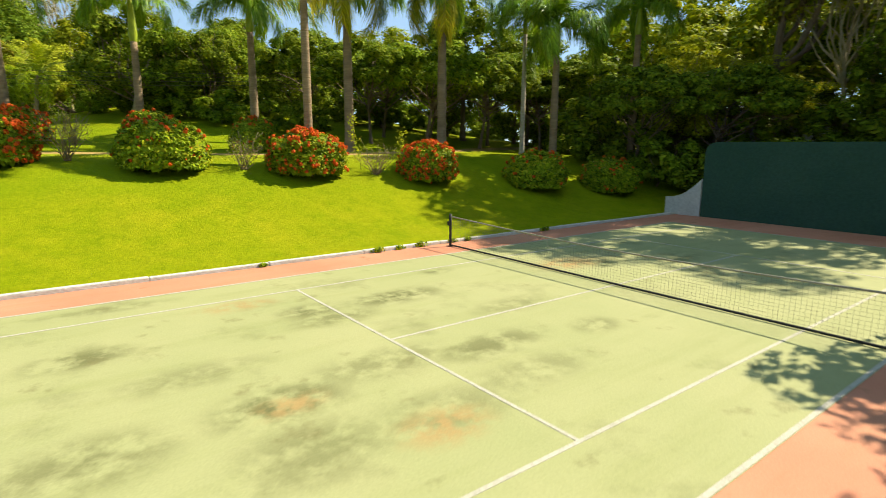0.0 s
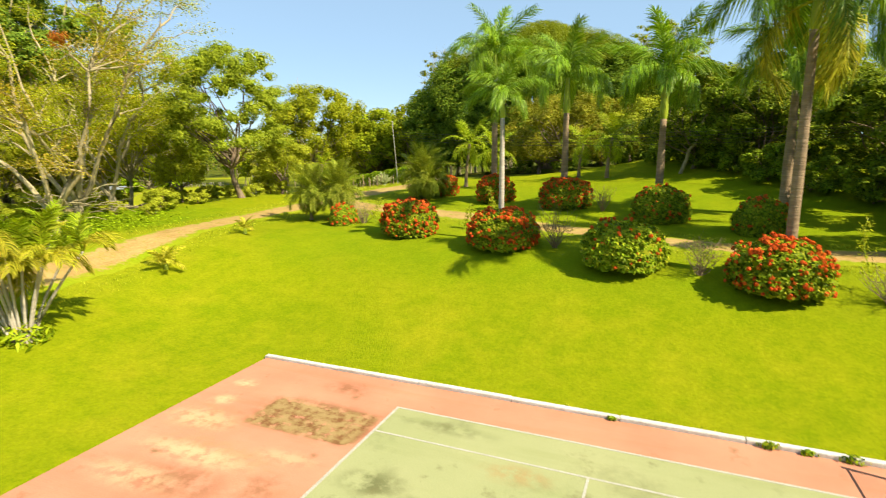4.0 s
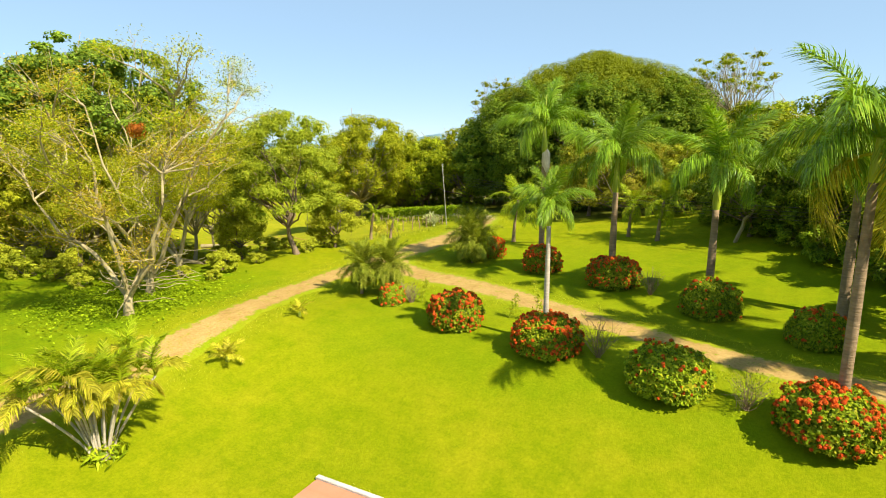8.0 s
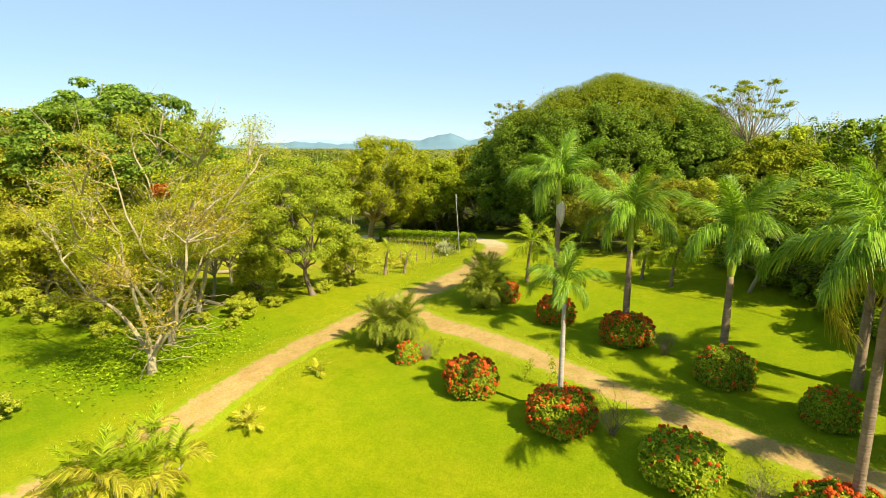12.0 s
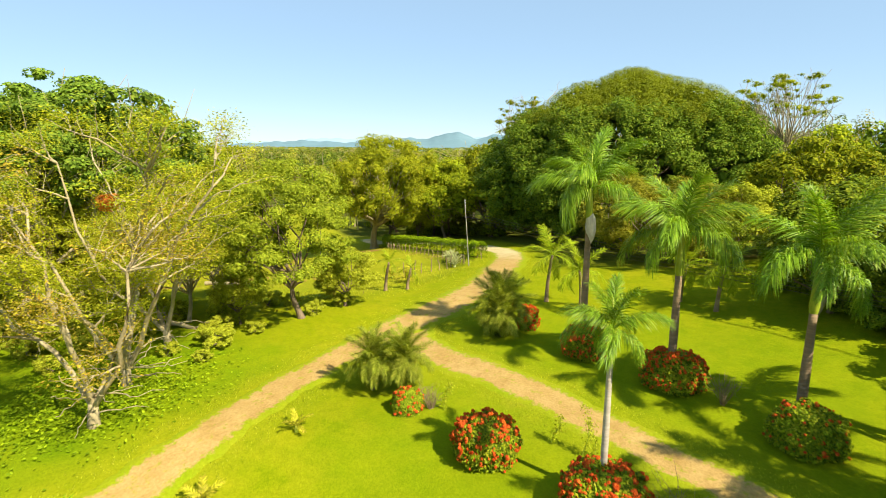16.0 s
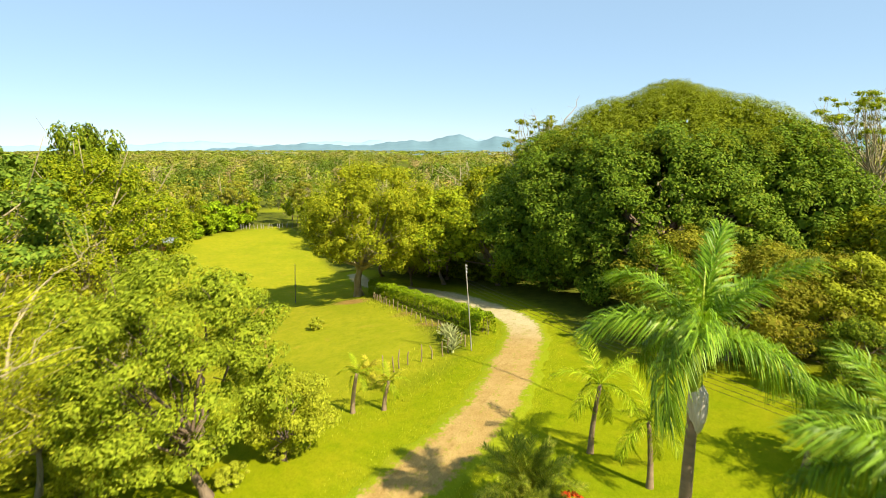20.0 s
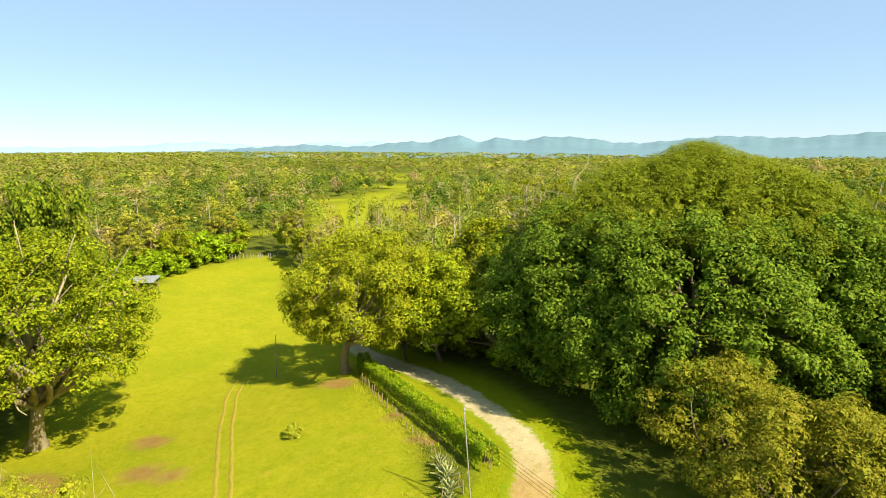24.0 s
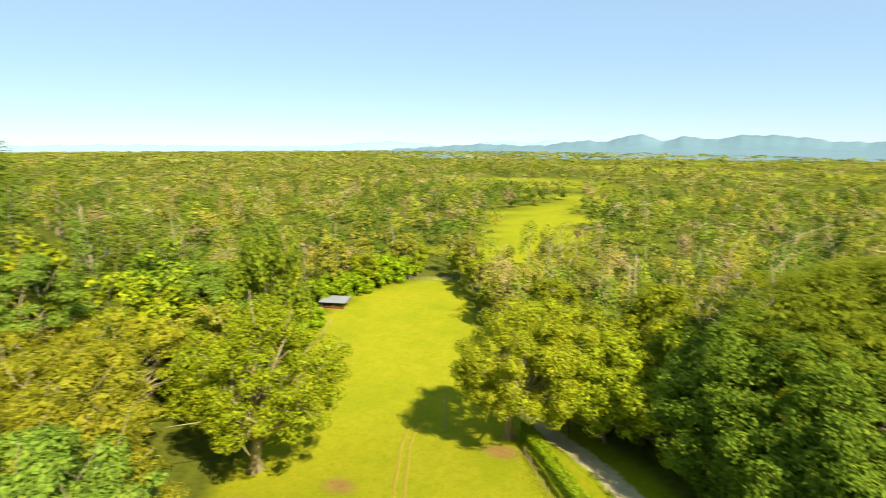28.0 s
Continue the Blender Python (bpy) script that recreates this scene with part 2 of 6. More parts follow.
LEAF_FIELD = leaf_mat("leaf_field", (0.110, 0.185, 0.006), (0.245, 0.300, 0.009), (0.350, 0.355, 0.013), 0.32, vary=0.03)
LEAF_GOLD = leaf_mat("leaf_gold", (0.215, 0.250, 0.012), (0.300, 0.305, 0.018), (0.360, 0.310, 0.030), 0.4, vary=0.12)
LEAF_OLIVE = leaf_mat("leaf_olive", (0.190, 0.215, 0.012), (0.225, 0.235, 0.018), (0.310, 0.265, 0.026), vary=0.12)
LEAF_DARK = leaf_mat("leaf_dark", (0.066, 0.125, 0.008), (0.165, 0.235, 0.011), (0.260, 0.300, 0.018), 0.26)
# One tree, two leaf colours: darker flank and sunlit top are painted in.
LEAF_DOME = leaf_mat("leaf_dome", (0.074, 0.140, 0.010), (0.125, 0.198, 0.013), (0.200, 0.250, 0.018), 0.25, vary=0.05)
LEAF_CAP_LIT = leaf_mat("leaf_cap_lit", (0.180, 0.235, 0.010), (0.155, 0.190, 0.009), (0.240, 0.270, 0.014), 0.25, vary=0.05)
LEAF_DRY = leaf_mat("leaf_dry", (0.275, 0.265, 0.018), (0.420, 0.370, 0.034), (0.480, 0.320, 0.04), 0.4, vary=0.1)
LEAF_BUSH = leaf_mat("leaf_bush", (0.080, 0.150, 0.006), (0.195, 0.265, 0.009), (0.360, 0.360, 0.018), 0.22, 0.45)
LEAF_HEDGE = leaf_mat("leaf_hedge", (0.120, 0.225, 0.005), (0.230, 0.325, 0.008), None, 0.3)
LEAF_WOODS = leaf_mat("leaf_woods", (0.12, 0.165, 0.008), (0.26, 0.27, 0.02), (0.32, 0.26, 0.05), 0.25)
LEAF_PLAIN = leaf_mat("leaf_plain", (1.25, 1.25, 1.25), (0.86, 0.86, 0.86), None, 0.2, toned=True)
FROND = leaf_mat("palm_frond", (0.105, 0.225, 0.010), (0.185, 0.310, 0.016), (0.320, 0.410, 0.04), 0.32, 0.42, vary=0.12, spec=0.22)
FROND_DATE = leaf_mat("palm_frond_olive", (0.130, 0.200, 0.014), (0.260, 0.310, 0.026), (0.380, 0.370, 0.05), 0.3, 0.5, vary=0.12, spec=0.08)
FROND_LIME = leaf_mat("palm_frond_lime", (0.160, 0.265, 0.006), (0.280, 0.360, 0.010), (0.400, 0.400, 0.03), 0.35, 0.5, vary=0.15, spec=0.1)
FROND_OLD = leaf_mat("palm_frond_old", (0.250, 0.280, 0.016), (0.410, 0.395, 0.026), (0.500, 0.415, 0.045), 0.35, 0.5, vary=0.15, spec=0.1)
FLOWER = leaf_mat("red_flower", (0.640, 0.062, 0.016), (0.480, 0.098, 0.014), (0.620, 0.200, 0.022), 0.2, 0.6, vary=0.12)


def road_mat():
    """Packed earth that turns to pale gravel (green of the attribute) and to grass at its edge (red)."""
    m, nt, p = node_mat("road_earth")
    at = nt.nodes.new("ShaderNodeAttribute")
    at.attribute_name = "lane"
    sep = nt.nodes.new("ShaderNodeSeparateColor")
    nt.links.new(at.outputs["Color"], sep.inputs[0])
    mid, fine = noise_fac(nt, 0.7, 0.3, 0.7), noise_fac(nt, 8.0, 0.3, 0.7)
    earth = mixed(nt, mid, (0.33, 0.215, 0.070), (0.42, 0.295, 0.110))
    gravel = mixed(nt, mid, (0.44, 0.37, 0.20), (0.52, 0.45, 0.27))
    c = mixed(nt, sep.outputs[1], earth, gravel)
    c = mixed(nt, noise_fac(nt, 2.2, 0.55, 0.75, detail=5.0, stretch=(1.0, 0.4, 1.0)), c, mixed(nt, 1.0, c, (0.78, 0.74, 0.66), "MULTIPLY"))
    add = nt.nodes.new("ShaderNodeMath")
    add.operation = "ADD"
    nt.links.new(sep.outputs[0], add.inputs[0])
    nt.links.new(noise_fac(nt, 2.6, 0.2, 0.8, detail=6.0, rough=0.7), add.inputs[1])
    edge = nt.nodes.new("ShaderNodeMapRange")
    edge.inputs[1].default_value, edge.inputs[2].default_value = 0.86, 1.14
    nt.links.new(add.outputs[0], edge.inputs[0])
    c = mixed(nt, edge.outputs[0], c, mixed(nt, mid, (0.25, 0.27, 0.010), (0.20, 0.265, 0.006)))
    c = mixed(nt, fine, mixed(nt, 1.0, c, (0.76, 0.75, 0.7), "MULTIPLY"), c)
    nt.links.new(c, p.inputs["Base Color"])
    p.inputs["Roughness"].default_value, p.inputs["Specular IOR Level"].default_value = 0.95, 0.05
    bumped(nt, p, fine, 0.5, 0.03)
    return m


ROAD = road_mat()

# ---- terrain ----


def step(a, b, v):
    t = np.clip((v - a) / (b - a), 0.0, 1.0)
    return t * t * (3 - 2 * t)


COURT_X0, COURT_X1, COURT_Y0, COURT_Y1 = -17.95, 15.3, -9.2, 7.03


def ground_z(x, y):
    """Height of the ground: the level court, the lawn's bank, the knoll behind, and the fall to the pasture."""
    x, y = np.asarray(x, float), np.asarray(y, float)
    dx = np.maximum(np.maximum(-18.2 - x, x - 15.6), 0) * 0.7
    dy = np.maximum(y - 7.1, 0)
    z = 2.8 * step(0.2, 11.5, np.hypot(dx, dy)) + 0.8 * step(18, 40, y)
    fall = 0.07 * ((-33 - x) + np.hypot(-33 - x, 6)) + 0.045 * ((-62 - x) + np.hypot(-62 - x, 8))
    fall = -1.3 * np.log(np.exp(-fall / 1.3) + math.exp(-8.8 / 1.3))
    z = z - fall * step(10, 46, y)
    z = z + 4.5 * np.exp(-((x - 8) / 20) ** 2 - ((y - 52) / 16) ** 2)
    z = z + 0.7 * np.exp(-((x + 39) / 6) ** 2 - ((y - 27) / 9) ** 2)
    z = z + 25.0 * np.exp(-((x + 178) / 50) ** 2 - ((y - 22) / 32) ** 2)
    far = step(230, 520, np.hypot(x, y))
    inside = (x > COURT_X0 - 0.3) & (x < COURT_X1 + 0.3) & (y > COURT_Y0 - 0.3) & (y < COURT_Y1 + 0.2)
    return np.where(inside, -0.07, z) * (1 - far) - 6.0 * far


def gz(x, y):
    return float(ground_z(x, y))


# ---- mesh helpers ----


def np_mesh(name, verts, faces, mat=None, smooth=False):
    """A mesh from arrays: verts (n, 3), faces (m, 3 or 4)."""
    verts, faces = np.asarray(verts, np.float32), np.asarray(faces, np.int32)
    me = bpy.data.meshes.new(name)
    me.vertices.add(len(verts))
    me.vertices.foreach_set("co", verts.ravel())
    k = faces.shape[1]
    me.loops.add(faces.size)
    me.loops.foreach_set("vertex_index", faces.ravel())
    me.polygons.add(len(faces))
    me.polygons.foreach_set("loop_start", np.arange(0, faces.size, k, dtype=np.int32))
    me.update(calc_edges=True)
    if smooth:
        me.polygons.foreach_set("use_smooth", np.ones(len(faces), bool))
    if mat:
        me.materials.append(mat)
    return me


def joined(pieces):
    """Several (verts, faces) as one."""
    vs, fs, n = [], [], 0
    for v, f in pieces:
        vs.append(v)
        fs.append(np.asarray(f) + n)
        n += len(v)
    return np.concatenate(vs), np.concatenate(fs)


def part(name, me, mat, parent, label="", at=None):
    """Links a mesh (or a bmesh) as one object under a thing or part."""
    if isinstance(me, bmesh.types.BMesh):
        bm, me = me, bpy.data.meshes.new(name)
        bm.to_mesh(me)
        bm.free()
    if mat and not me.materials:
        me.materials.append(mat)
    ob = new(name, me)
    ob.parent = parent
    if at is not None:
        ob.matrix_basis = at
    if label:
        ob["label"] = label
    return ob


def thing(name, label, category, group="", kind="", at=None):
    ob = new(name)
    ob.empty_display_size = 0.3
    if at is not None:
        ob.matrix_basis = at
    return tagged(ob, label, category, group, kind)


def solid(name, me, mat, label, category, group="", kind="", at=None):
    """A thing of one mesh."""
    ob = part(name, me, mat, None, "", at)
    return tagged(ob, label, category, group, kind)


def box_bm(x0, x1, y0, y1, z0, z1, bevel=0.0):
    bm = bmesh.new()
    bmesh.ops.create_cube(bm, size=1.0, matrix=Matrix.Translation(((x0 + x1) / 2, (y0 + y1) / 2, (z0 + z1) / 2)) @ Matrix.Diagonal((x1 - x0, y1 - y0, z1 - z0, 1)))
    if bevel:
        bmesh.ops.bevel(bm, geom=bm.edges[:], offset=bevel, segments=2, affect="EDGES")
    return bm


def tube(path, radii, sides=6):
    """A tapered tube of quads along a path, closed by a small last ring."""
    path = np.asarray(path, float)
    n = len(path)
    radii = np.broadcast_to(np.asarray(radii, float), (n,))
    tan = np.gradient(path, axis=0)
    tan /= np.linalg.norm(tan, axis=1)[:, None] + 1e-9
    ref = np.where(np.abs(tan[:, 2:3]) > 0.9, np.array([[1.0, 0, 0]]), np.array([[0, 0, 1.0]]))
    u = np.cross(tan, ref)
    u /= np.linalg.norm(u, axis=1)[:, None] + 1e-9
    w = np.cross(tan, u)
    a = np.linspace(0, 2 * np.pi, sides, endpoint=False)
    ring = np.cos(a)[None, :, None] * u[:, None] + np.sin(a)[None, :, None] * w[:, None]
    v = path[:, None] + ring * radii[:, None, None]
    cap = path[-1:, None] + ring[-1:] * radii[-1] * 0.02
    v = np.concatenate([v, cap]).reshape(-1, 3)
    i, j = np.meshgrid(np.arange(n), np.arange(sides), indexing="ij")
    j2 = (j + 1) % sides
    f = np.stack([i * sides + j, i * sides + j2, (i + 1) * sides + j2, (i + 1) * sides + j], -1).reshape(-1, 4)
    return v, f


def unit(v):
    return v / (np.linalg.norm(v, axis=-1, keepdims=True) + 1e-9)


def leaves(rng, pos, normal, size, slim=0.55, fold=0.15):
    """One leaf (a folded rhombus of two faces) at each place, facing about along its normal."""
    n = len(pos)
    nrm = unit(normal)
    side = unit(np.cross(nrm, rng.normal(size=(n, 3))))
    along = np.cross(nrm, side)
    s = size * rng.uniform(0.6, 1.3, (n, 1))
    tip, base = pos + along * s * 0.5, pos - along * s * 0.5
    mid = pos + nrm * s * fold
    a, b = mid + side * s * slim * 0.5 - nrm * s * fold * 1.6, mid - side * s * slim * 0.5 - nrm * s * fold * 1.6
    v = np.stack([base, a, tip, b], 1).reshape(-1, 3)
    f = np.arange(n * 4).reshape(n, 4)
    return v, f


def crown_points(rng, n, radii, blobs, blob_r=0.34, low=-0.35, shell=(0.55, 0.98), pad=0.75):
    """Leaf places and directions on many clumps spread over an uneven dome; also the clumps' middles."""
    d = unit(rng.normal(size=(blobs * 3, 3)))
    d = d[d[:, 2] > low][:blobs]
    c = d * rng.uniform(*shell, (len(d), 1)) * radii
    r = blob_r * np.mean(radii) * rng.uniform(0.6, 1.25, len(d))
    k = rng.choice(len(d), n, p=r ** 2 / np.sum(r ** 2))
    e = unit(rng.normal(size=(n, 3)) + 0.35 * unit(c[k]) + [0, 0, 0.25])
    p = c[k] + e * (r[k] * rng.uniform(0.55, 1.0, n) ** 0.5)[:, None] * [1, 1, pad]
    nrm = 0.75 * e + 0.28 * rng.normal(size=(n, 3)) + [0, 0, 0.5]
    return p, nrm, c, r


def core(rng, c, r, n, size):
    """Broad inner leaves that close the clumps."""
    k = rng.choice(len(c), n)
    e = unit(rng.normal(size=(n, 3)))
    return leaves(rng, c[k] + e * (r[k] * rng.uniform(0.1, 0.55, n))[:, None], e + [0, 0, 0.3], size, 0.8)


def limb(rng, a, b, r0, r1, steps=6, sag=0.12):
    a, b = np.asarray(a, float), np.asarray(b, float)
    t = np.linspace(0, 1, steps)[:, None]
    length = np.linalg.norm(b - a)
    bend = rng.normal(size=3) * length * sag
    bend[2] = abs(bend[2]) * -0.5
    path = a + (b - a) * t + bend * np.sin(np.pi * t) + rng.normal(size=(steps, 3)) * length * 0.02 * np.sin(np.pi * t)
    return tube(path, np.linspace(r0, r1, steps), 6)


def tree_meshes(name, seed, height, radius, clear, trunk_r, n_leaf, size, blobs, leafy, bark, lean=0.04, low=-0.35, blob_r=0.28, slim=0.55, limbs=10, flat=1.0, pad=0.75, inner=2.0, shift=(0, 0)):
    """Trunk with limbs, and crown, of one broadleaf tree standing at the origin."""
    rng = np.random.default_rng(seed)
    rz = (height - clear) / 2 * flat
    mid = np.array([rng.normal() * lean * height + shift[0], rng.normal() * lean * height + shift[1], height - rz])
    p, nrm, c, r = crown_points(rng, n_leaf, np.array([radius, radius * rng.uniform(0.85, 1.1), rz]), blobs, blob_r, low, pad=pad)
    crown = joined([leaves(rng, p + mid, nrm, size, slim), core(rng, c + mid, r * (0.4 + 0.6 * pad), int(n_leaf * 0.17), size * inner)])
    fork = np.array([mid[0] * 0.6, mid[1] * 0.6, clear + 0.25 * rz])
    t = np.linspace(0, 1, 7)[:, None]
    path = fork * t + np.array([[rng.normal() * 0.15, rng.normal() * 0.15, 0]]) * np.sin(np.pi * t) * 2
    path[0, 2] = -0.3
    rad = trunk_r * (1 - 0.45 * t[:, 0])
    rad[0] *= 1.5
    pieces = [tube(path, rad, 8)]
    order = np.argsort(-r)[:limbs]
    for i in order:
        start = path[rng.integers(4, 7)]
        pieces.append(limb(rng, start, c[i] + mid, trunk_r * 0.42, trunk_r * 0.1))
        for j in range(2):
            q = c[i] + mid
            pieces.append(limb(rng, start + (q - start) * rng.uniform(0.5, 0.8), q + rng.normal(size=3) * r[i] * 0.8, trunk_r * 0.15, trunk_r * 0.04, 4))
    return np_mesh(name + "_trunk", *joined(pieces), bark, True), np_mesh(name + "_crown", *crown, leafy)


def make_tree(meshes, label, at, category="tree", group="", name="tree"):
    ob = thing(name, label, category, group, at=at)
    part("trunk", meshes[0], None, ob)
    part("crown", meshes[1], None, ob)
    return ob


def stand(x, y, turn=0.0, s=1.0, sz=None, down=0.0):
    return Matrix.Translation((x, y, gz(x, y) - down)) @ Matrix.Rotation(radians(turn), 4, "Z") @ Matrix.Diagonal((s, s, sz or s, 1))

# ---- ground ----


def spread(lo, hi, fine, reach):
    """Grid lines: even steps between lo and hi, then ever wider to the horizon."""
    out, d = [], fine
    while d < reach:
        out.append(d)
        d = d * 1.16 + fine
    return np.array([lo - d for d in reversed(out)] + list(np.arange(lo, hi + 0.01, fine)) + [hi + d for d in out])


PASTURE = [(-37, 49), (-39, 36), (-50, 33), (-62, 37), (-72, 33), (-84, 40), (-95, 52), (-112, 64), (-128, 76), (-141, 86), (-149, 100), (-156, 114), (-152, 136), (-138, 133), (-116, 116), (-94, 98), (-78, 86), (-67, 77), (-60, 70.5), (-47, 61)]


def field_mask(x, y):
    """1 on the open pasture, 0 outside it, with a soft edge of about two metres."""
    inside = np.zeros(np.shape(x), bool)
    loop = PASTURE + PASTURE[:1]
    for (ax, ay), (bx, by) in zip(loop[:-1], loop[1:]):
        inside ^= ((ay > y) != (by > y)) & (x < (bx - ax) * (y - ay) / (by - ay + 1e-9) + ax)
    d = np.where(inside, 1.0, -1.0) * dist_to(loop, x, y)
    return step(-1.5, 1.5, d), d


CLEARINGS = ((-149, 172, 17, 24), (-164, 198, 20, 26), (-186, 228, 23, 28), (-212, 262, 27, 32), (-240, 300, 30, 34), (-255, 415, 60, 42), (-60, 560, 110, 50), (-430, 520, 90, 70), (-150, 900, 240, 70), (-560, 980, 200, 90), (-330, 1500, 400, 130))


def clearings(x, y):
    """Distance from the middle of each clearing, 1 at its uneven rim."""
    out = []
    for cx, cy, rx, ry in CLEARINGS:
        u, v = (x - cx) / rx, (y - cy) / ry
        a = np.arctan2(v, u)
        out.append(np.hypot(u, v) * (1 + 0.22 * np.sin(3 * a + cx) + 0.16 * np.sin(5 * a + cy) + 0.1 * np.sin(9 * a)))
    return out


def dist_to(path, x, y):
    best = np.full(np.shape(x), 1e9)
    for (ax, ay), (bx, by) in zip(path[:-1], path[1:]):
        t = np.clip(((x - ax) * (bx - ax) + (y - ay) * (by - ay)) / ((bx - ax) ** 2 + (by - ay) ** 2), 0, 1)
        best = np.minimum(best, np.hypot(x - ax - t * (bx - ax), y - ay - t * (by - ay)))
    return best


ROAD_MAIN = [(-28.6, -60), (-29.0, -20), (-29.0, -4), (-29.2, 5), (-29.5, 10), (-30.0, 15), (-30.5, 20), (-30.3, 26), (-29.8, 32), (-29.3, 38), (-29.8, 44), (-31.2, 50), (-32.6, 55.5), (-35.0, 60), (-39.5, 64), (-45.8, 68.6), (-52, 72), (-60, 75.5), (-70, 81), (-82, 92)]
ROAD_BRANCH = [(-30.0, 31), (-28.3, 28.2), (-25.0, 26.6), (-19.4, 25.3), (-13.7, 23), (-8.6, 20.9), (-4.7, 19.5), (0.4, 18.6), (6, 19.6), (14, 22.5), (26, 26), (45, 28)]


def smooth_path(pts, per=14):
    p = np.array(pts, float)
    p = np.concatenate([2 * p[:1] - p[1:2], p, 2 * p[-1:] - p[-2:-1]])
    out = []
    for i in range(1, len(p) - 2):
        for t in np.linspace(0, 1, per, endpoint=False):
            a, b, c, d = p[i - 1:i + 3]
            out.append(0.5 * (2 * b + (c - a) * t + (2 * a - 5 * b + 4 * c - d) * t * t + (3 * b - a - 3 * c + d) * t ** 3))
    return np.array(out + [p[-2]])


gx, gy = spread(-112.0, 44.0, 1.0, 4900), spread(-34.0, 112.0, 1.0, 4900)
X, Y = np.meshgrid(gx, gy, indexing="ij")
rough = 0.03 * np.sin(X * 1.3 + 2 * np.sin(Y * 0.7)) * np.sin(Y * 1.1 + np.sin(X * 0.5)) * (np.hypot(X, Y) > 26) * (np.abs(X) < 120)
near_road = np.minimum(dist_to(ROAD_MAIN, X, Y), dist_to(ROAD_BRANCH, X, Y))
Z = ground_z(X, Y) + rough * step(2.0, 4.0, near_road)
idx = np.arange(X.size).reshape(X.shape)
faces = np.stack([idx[:-1, :-1], idx[1:, :-1], idx[1:, 1:], idx[:-1, 1:]], -1).reshape(-1, 4)
ground_me = np_mesh("ground", np.stack([X, Y, Z], -1).reshape(-1, 3), faces, GRASS, True)
pasture, _ = field_mask(X, Y)
meadow2 = np.max([step(1.25, 0.8, c) for c in clearings(X, Y)], axis=0)
dryness = np.clip(np.maximum(pasture, 0.35 * meadow2) + 0.7 * step(3, -3, near_road - 1.6) + 0.35 * step(-33, -40, X) * step(30, 40, Y), 0, 1)
lawn_reach = step(46, 30, Y - 0.02 * X) * step(-78, -62, X) * step(30, 16, X - 0.2 * Y) + step(0, 4, 8 - np.hypot((X + 20) / 3.2, (Y - 42) / 2.2))
knoll = step(0, 0.5, 1.3 - np.hypot((X + 4) / 11, (Y - 42) / 14))
open_land = np.clip(pasture + meadow2 + lawn_reach + knoll + step(5.5, 3.5, near_road), 0, 1)
bare = np.zeros_like(X)
for cx, cy, rx, ry in ((-72.5, 50.3, 2.6, 1.5), (-66, 45.5, 2.4, 1.6), (-62.5, 46, 1.6, 1.2), (-74, 40, 5, 2.5), (-49.5, 61.8, 1.2, 1.0), (-44, 58.2, 1.6, 0.9), (-62.5, 68, 3.0, 1.6), (-3, 60, 6, 2.5)):
    bare = np.maximum(bare, step(1.25, 0.6, np.hypot((X - cx) / rx, (Y - cy) / ry)))
zone = np.stack([dryness, 1 - open_land, bare, np.ones_like(X)], -1).reshape(-1, 4).astype(np.float32)
attr = ground_me.color_attributes.new("zone", "FLOAT_COLOR", "POINT")
attr.data.foreach_set("color", zone.ravel())
lush = step(-31.0, -34.0, X) * step(-64, -52, X) * step(-6, 2, Y) * step(25, 19, Y) + 0.55 * step(12, 15, Y) * step(-28, -22, X) * step(20, 8, X) * step(40, 34, Y)
ground_me.attributes.new("lush", "FLOAT", "POINT").data.foreach_set("value", np.clip(lush, 0, 1).astype(np.float32).ravel())
solid("ground", ground_me, None, "bright green mown lawn rising to pasture and forest floor", "ground", kind="structure")


def ribbon(path, half, lift, label):
    """A lane laid along a path on the ground, with ragged grassy edges and a low crown."""
    p = smooth_path(path)
    tan = np.gradient(p, axis=0)
    tan /= np.linalg.norm(tan, axis=1)[:, None]
    nrm = np.stack([-tan[:, 1], tan[:, 0]], 1)
    s = np.array([-1.0, -0.85, -0.65, -0.4, -0.12, 0.12, 0.4, 0.65, 0.85, 1.0])
    k = np.arange(len(p))
    wob = np.stack([1 + 0.07 * np.sin(k * 0.61) + 0.05 * np.sin(k * 1.7 + 1), 1 + 0.07 * np.sin(k * 0.53 + 2) + 0.05 * np.sin(k * 1.9)], 1)
    w = np.where(s[None] < 0, wob[:, :1], wob[:, 1:]) * half * (1 + 0.6 * step(22, 36, p[:, 1:2]) - 0.25 * step(50, 64, p[:, 1:2]))
    q = p[:, None] + nrm[:, None] * (s[None] * w)[:, :, None]
    prof = np.array([-0.05, 0.0, 0.01, -0.01, 0.015, 0.015, -0.01, 0.01, 0.0, -0.05]) + lift
    z = ground_z(q[..., 0], q[..., 1]) + prof
    v = np.concatenate([q, z[..., None]], -1).reshape(-1, 3)
    i = np.arange(len(v)).reshape(len(p), len(s))
    f = np.stack([i[:-1, :-1], i[:-1, 1:], i[1:, 1:], i[1:, :-1]], -1).reshape(-1, 4)
    me = np_mesh("road", v, f, ROAD, True)
    col = np.zeros((len(p), len(s), 4), np.float32)
    col[..., 0] = np.array([1.0, 0.82, 0.5, 0.18, 0.3, 0.3, 0.18, 0.5, 0.82, 1.0])
    col[..., 1] = step(52, 62, q[..., 1] - 0.25 * (q[..., 0] + 33))
    me.color_attributes.new("lane", "FLOAT_COLOR", "POINT").data.foreach_set("color", col.ravel())
    return solid("road", me, None, label, "road", kind="structure")


ribbon(ROAD_MAIN, 1.45, 0.06, "sandy dirt lane turning to pale gravel along the clipped hedge")
